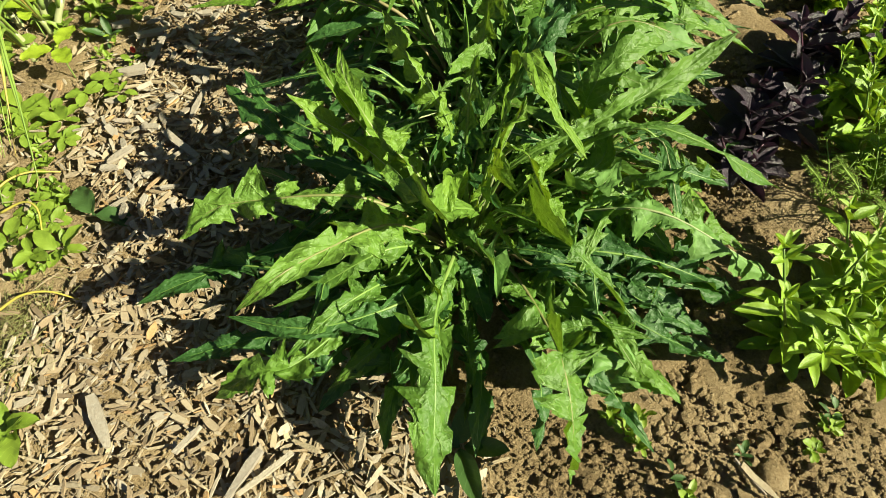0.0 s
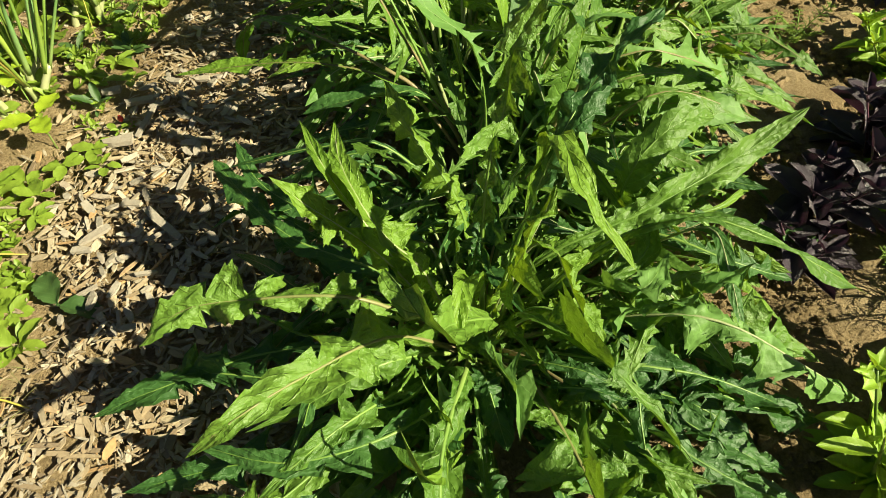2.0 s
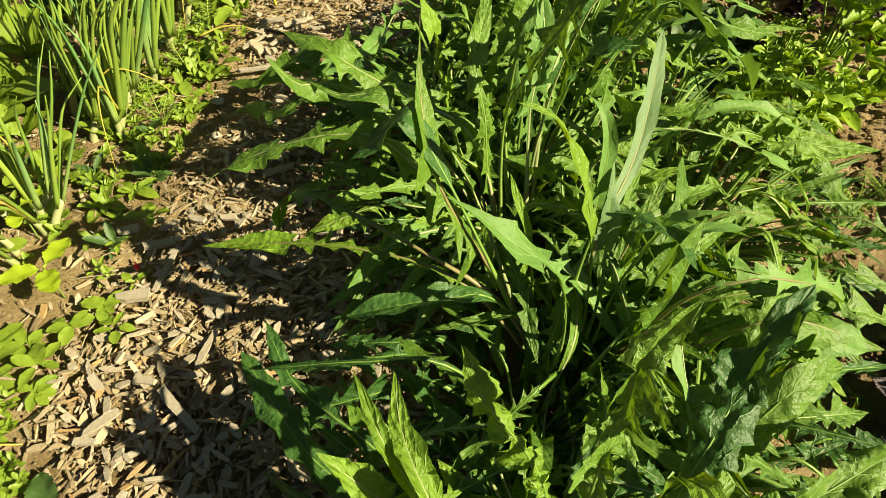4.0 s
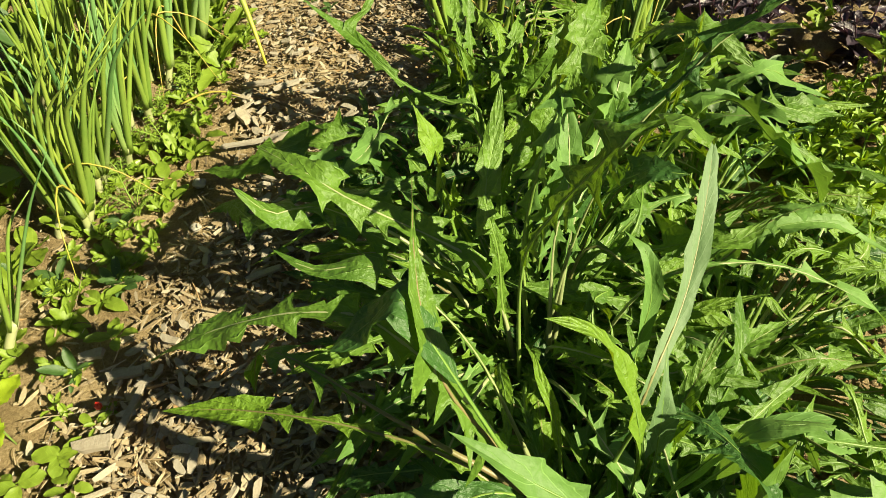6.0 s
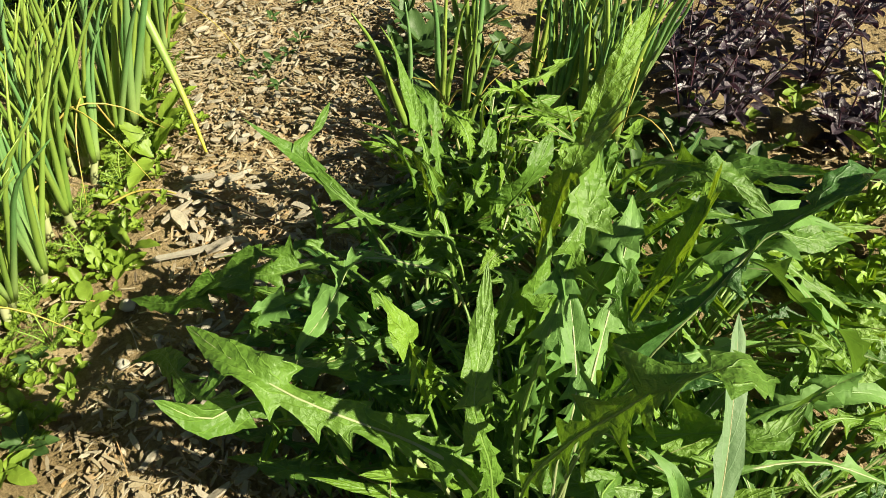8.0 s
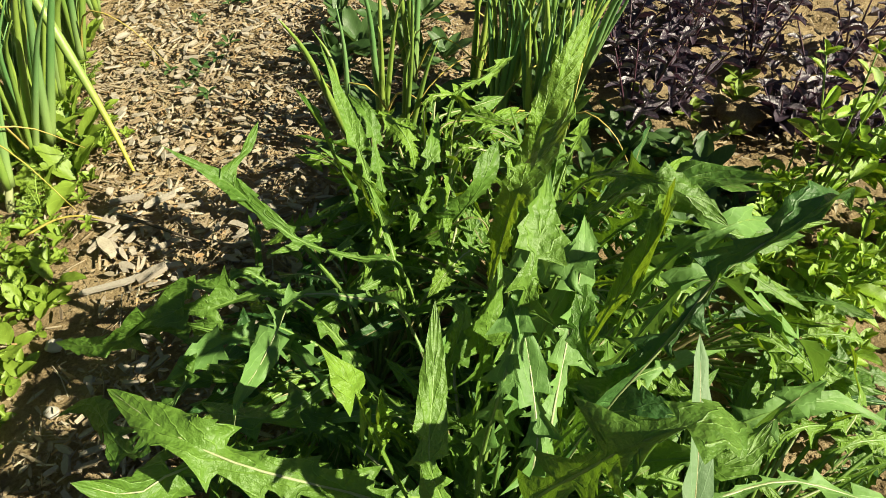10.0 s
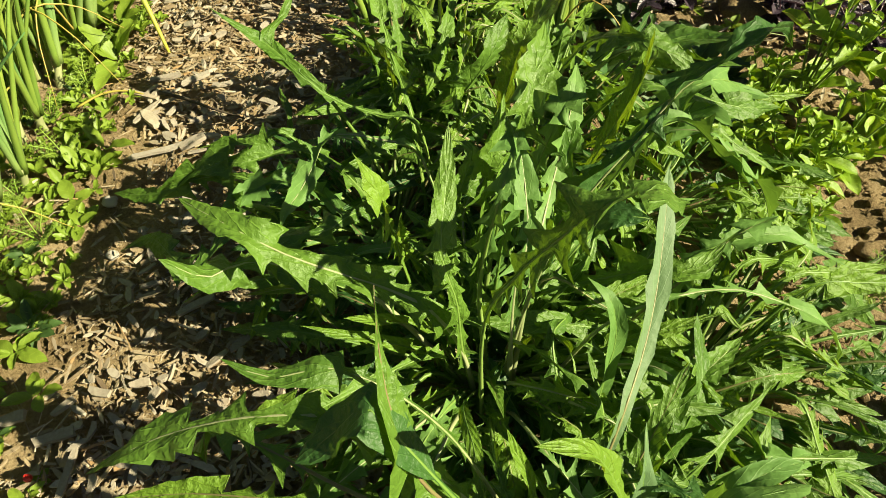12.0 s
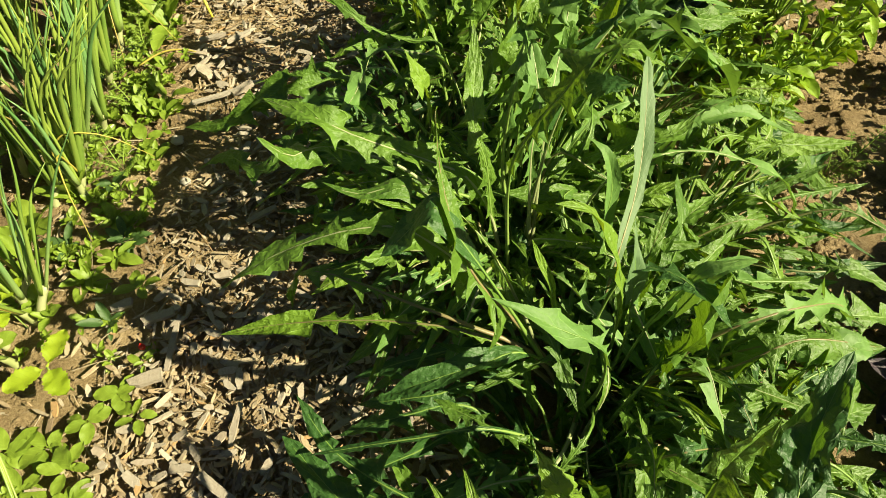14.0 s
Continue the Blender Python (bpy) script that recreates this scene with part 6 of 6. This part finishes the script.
# ---- onions ----
def onion(at, height, count, seed, yellow=1, lean=(0.0, 0.0), slim=1.0):
    rng = random.Random(seed)
    root = thing("onion_plant", (at[0], at[1], ground_height(at[0], at[1])), "green spring onion with tall hollow leaves and white neck", "onion", "onion row")
    neck, _ = curve_through([(0, 0, -0.02), (0, 0, 0.015), (lean[0] * 0.08, lean[1] * 0.08, 0.065)], 7)
    v, f, u = tube(neck, [0.007, 0.0085, 0.008, 0.0075, 0.007, 0.0066, 0.006], 9)
    part("neck", mesh_of("neck", v, f, ONION_WHITE, u), root, "white onion neck")
    for k in range(count):
        a = 2 * math.pi * (k / count + rng.uniform(-0.1, 0.1))
        h = height * rng.uniform(0.65, 1.08)
        sway = rng.uniform(0.02, 0.22) * h
        out = Vector((math.cos(a) * sway + lean[0] * h, math.sin(a) * sway + lean[1] * h, 0))
        base = neck[-2] + Vector((math.cos(a), math.sin(a), 0)) * 0.004
        pts = [base, base + out * 0.33 + Vector((0, 0, h * 0.35)), base + out * 0.68 + Vector((0, 0, h * 0.69)), base + out * rng.uniform(0.95, 1.2) + Vector((rng.uniform(-0.025, 0.025), rng.uniform(-0.025, 0.025), h * rng.uniform(0.85, 1.0)))]
        line, _ = curve_through(pts, 12)
        fat = rng.uniform(0.0034, 0.0066) * slim
        v, f, u = tube(line, [fat * (1.0 - 0.85 * (i / 11) ** 2.2) for i in range(12)], 7)
        part("leaf", mesh_of("leaf", v, f, ONION_BLUE if rng.random() < 0.3 else ONION, u), root)
    for k in range(yellow):
        a = rng.uniform(0, 6.28)
        h = height * rng.uniform(0.5, 0.8)
        out = Vector((math.cos(a), math.sin(a), 0)) * h
        pts = [neck[-2], neck[-2] + out * 0.25 + Vector((0, 0, h * 0.5)), neck[-2] + out * 0.6 + Vector((0, 0, h * 0.45)), neck[-2] + out * 0.9 + Vector((0, 0, h * 0.1))]
        line, _ = curve_through(pts, 12)
        v, f, u = tube(line, [0.0028 * (1.0 - 0.8 * i / 11) for i in range(12)], 5)
        part("withered_leaf", mesh_of("withered_leaf", v, f, ONION_YELLOW, u), root, "withered yellow leaf")


def flopped_onion(at, count, seed):
    """An onion whose long leaves have bent over towards the path's near end."""
    rng = random.Random(seed)
    root = thing("onion_plant", (at[0], at[1], ground_height(at[0], at[1])), "spring onion with long blue-green leaves bent over", "onion", "onion row")
    v, f, u = tube(curve_through([(0, 0, -0.01), (0, 0, 0.01), (-0.002, -0.004, 0.04)], 6)[0], [0.007, 0.0075, 0.007, 0.0065, 0.006, 0.0055], 9)
    part("neck", mesh_of("neck", v, f, ONION_WHITE, u), root, "white onion neck")
    for k in range(count):
        a, r = rng.uniform(-0.05, 0.05), rng.uniform(0.75, 1.2)
        pts = [Vector((0, 0, 0.03)), Vector((a * 0.6, -0.06, 0.15)) * r, Vector((0.02 + a * 1.2, -0.17, 0.18)) * r, Vector((0.04 + a * 1.8, -0.29, 0.12)) * r, Vector((0.05 + a * 2.4, -0.39, 0.06)) * r]
        line, _ = curve_through(pts, 16)
        fat = rng.uniform(0.0022, 0.0038)
        v, f, u = tube(line, [fat * (1.0 - 0.8 * (i / 15) ** 2) for i in range(16)], 7)
        part("leaf", mesh_of("leaf", v, f, ONION if k % 5 else ONION_YELLOW, u), root)


def build_onions():
    rng = random.Random(41)
    # clumps along the row: place, plants in the clump, height of the leaves, their thickness
    for x, y, plants, high, slim in ((-0.81, 1.165, 3, 0.32, 0.8), (-0.80, 1.40, 5, 0.37, 0.85), (-0.81, 1.52, 4, 0.38, 0.9), (-0.79, 1.60, 3, 0.38, 0.95), (-0.80, 1.715, 4, 0.40, 1.05), (-0.81, 1.80, 2, 0.40, 1.1), (-0.81, 1.885, 4, 0.42, 1.3), (-0.78, 1.985, 4, 0.43, 1.4), (-0.80, 2.13, 4, 0.43, 1.4), (-0.79, 2.31, 4, 0.43, 1.4), (-0.80, 2.48, 4, 0.42, 1.3), (-0.80, 2.66, 4, 0.42, 1.3)):
        for k in range(plants):
            onion((x + rng.uniform(-0.045, 0.02), y + rng.uniform(-0.025, 0.025)), high * rng.uniform(0.85, 1.1), rng.randint(4, 6), rng.randrange(9999), 1 if rng.random() < 0.3 else 0, (rng.uniform(0.02, 0.34), rng.uniform(-0.10, 0.25)), slim * rng.uniform(0.85, 1.15))
    y = 1.12
    while y < 2.75:
        for k in range(2):
            onion((-0.93 - 0.12 * k + rng.uniform(-0.04, 0.04), y + rng.uniform(-0.04, 0.04)), rng.uniform(0.30, 0.42), rng.randint(4, 6), rng.randrange(9999), 0, (rng.uniform(0.02, 0.38), rng.uniform(-0.10, 0.25)), rng.uniform(0.75, 1.2))
        y += 0.17
    for x, yy, h, n in ((0.13, 1.97, 0.34, 7), (0.19, 1.93, 0.34, 7), (0.26, 1.92, 0.30, 6), (0.16, 2.05, 0.40, 6), (0.24, 2.00, 0.42, 6), (0.29, 2.02, 0.36, 5), (0.20, 2.12, 0.42, 6), (0.10, 2.10, 0.36, 5), (-0.10, 2.02, 0.34, 4), (0.33, 2.10, 0.34, 5), (-0.02, 2.16, 0.36, 5), (-0.16, 1.98, 0.30, 3), (-0.06, 1.93, 0.32, 3), (0.22, 1.90, 0.36, 6)):
        onion((x, yy), h, n, rng.randrange(9999), 1, (rng.uniform(-0.12, 0.12), rng.uniform(-0.05, 0.1)), 1.25)


build_onions()
for k, (x, y) in enumerate(((-0.82, 1.13), (-0.86, 1.09), (-0.89, 1.15), (-0.83, 1.05), (-0.92, 1.05))):
    flopped_onion((x, y), 7, 510 + k)


# ---- dill ----
def dill(at, height, seed, fronds=5):
    rng = random.Random(seed)
    root = thing("dill_plant", (at[0], at[1], ground_height(at[0], at[1])), "feathery yellow-green dill plant", "herb", "dill plants")
    for k in range(fronds):
        a = 2 * math.pi * (k + rng.uniform(0, 0.7)) / fronds
        out = Vector((math.cos(a), math.sin(a), 0))
        h = height * rng.uniform(0.7, 1.1)
        line, _ = curve_through([Vector((0, 0, 0)), out * h * 0.25 + Vector((0, 0, h * 0.6)), out * h * 0.7 + Vector((0, 0, h))], 10)
        verts, faces, _u = tube(line, [0.0013] * 10, 4)
        for i in range(3, 10):
            for s in (-1, 1):
                side = Vector((-out.y, out.x, 0)) * s
                d = (side + out * 0.5 + Vector((0, 0, rng.uniform(0.1, 0.6)))).normalized() * h * 0.28 * (1.2 - i / 12)
                twig, _ = curve_through([line[i], line[i] + d * 0.5, line[i] + d + Vector((0, 0, -0.003))], 5)
                pieces = [(twig, 0.0007)]
                for j in (1, 2, 3, 4):
                    for q in (-1, 1):
                        e = (d.normalized() * 0.6 + Vector((-d.y, d.x, 0)).normalized() * q * 0.7 + Vector((0, 0, rng.uniform(-0.2, 0.5)))) * h * 0.07
                        pieces.append(([twig[j], twig[j] + e * 0.6, twig[j] + e], 0.0005))
                for bits, r in pieces:
                    v, f, _u = tube(bits, [r] * len(bits), 3)
                    base = len(verts)
                    verts.extend(v)
                    faces.extend(tuple(x + base for x in g) for g in f)
        part("frond", mesh_of("frond", verts, faces, DILL), root)


for k, (dx, dy, dh) in enumerate(((0.68, 0.63, 0.13), (0.72, 0.58, 0.12), (0.63, 0.66, 0.10), (0.60, 1.24, 0.07), (0.66, 1.27, 0.08))):
    dill((dx, dy), dh, 60 + k)
for k in range(9):
    rng = random.Random(800 + k)
    dill((rng.uniform(-0.80, -0.68), 1.45 + 0.1 * k), rng.uniform(0.04, 0.07), 90 + k, 6)
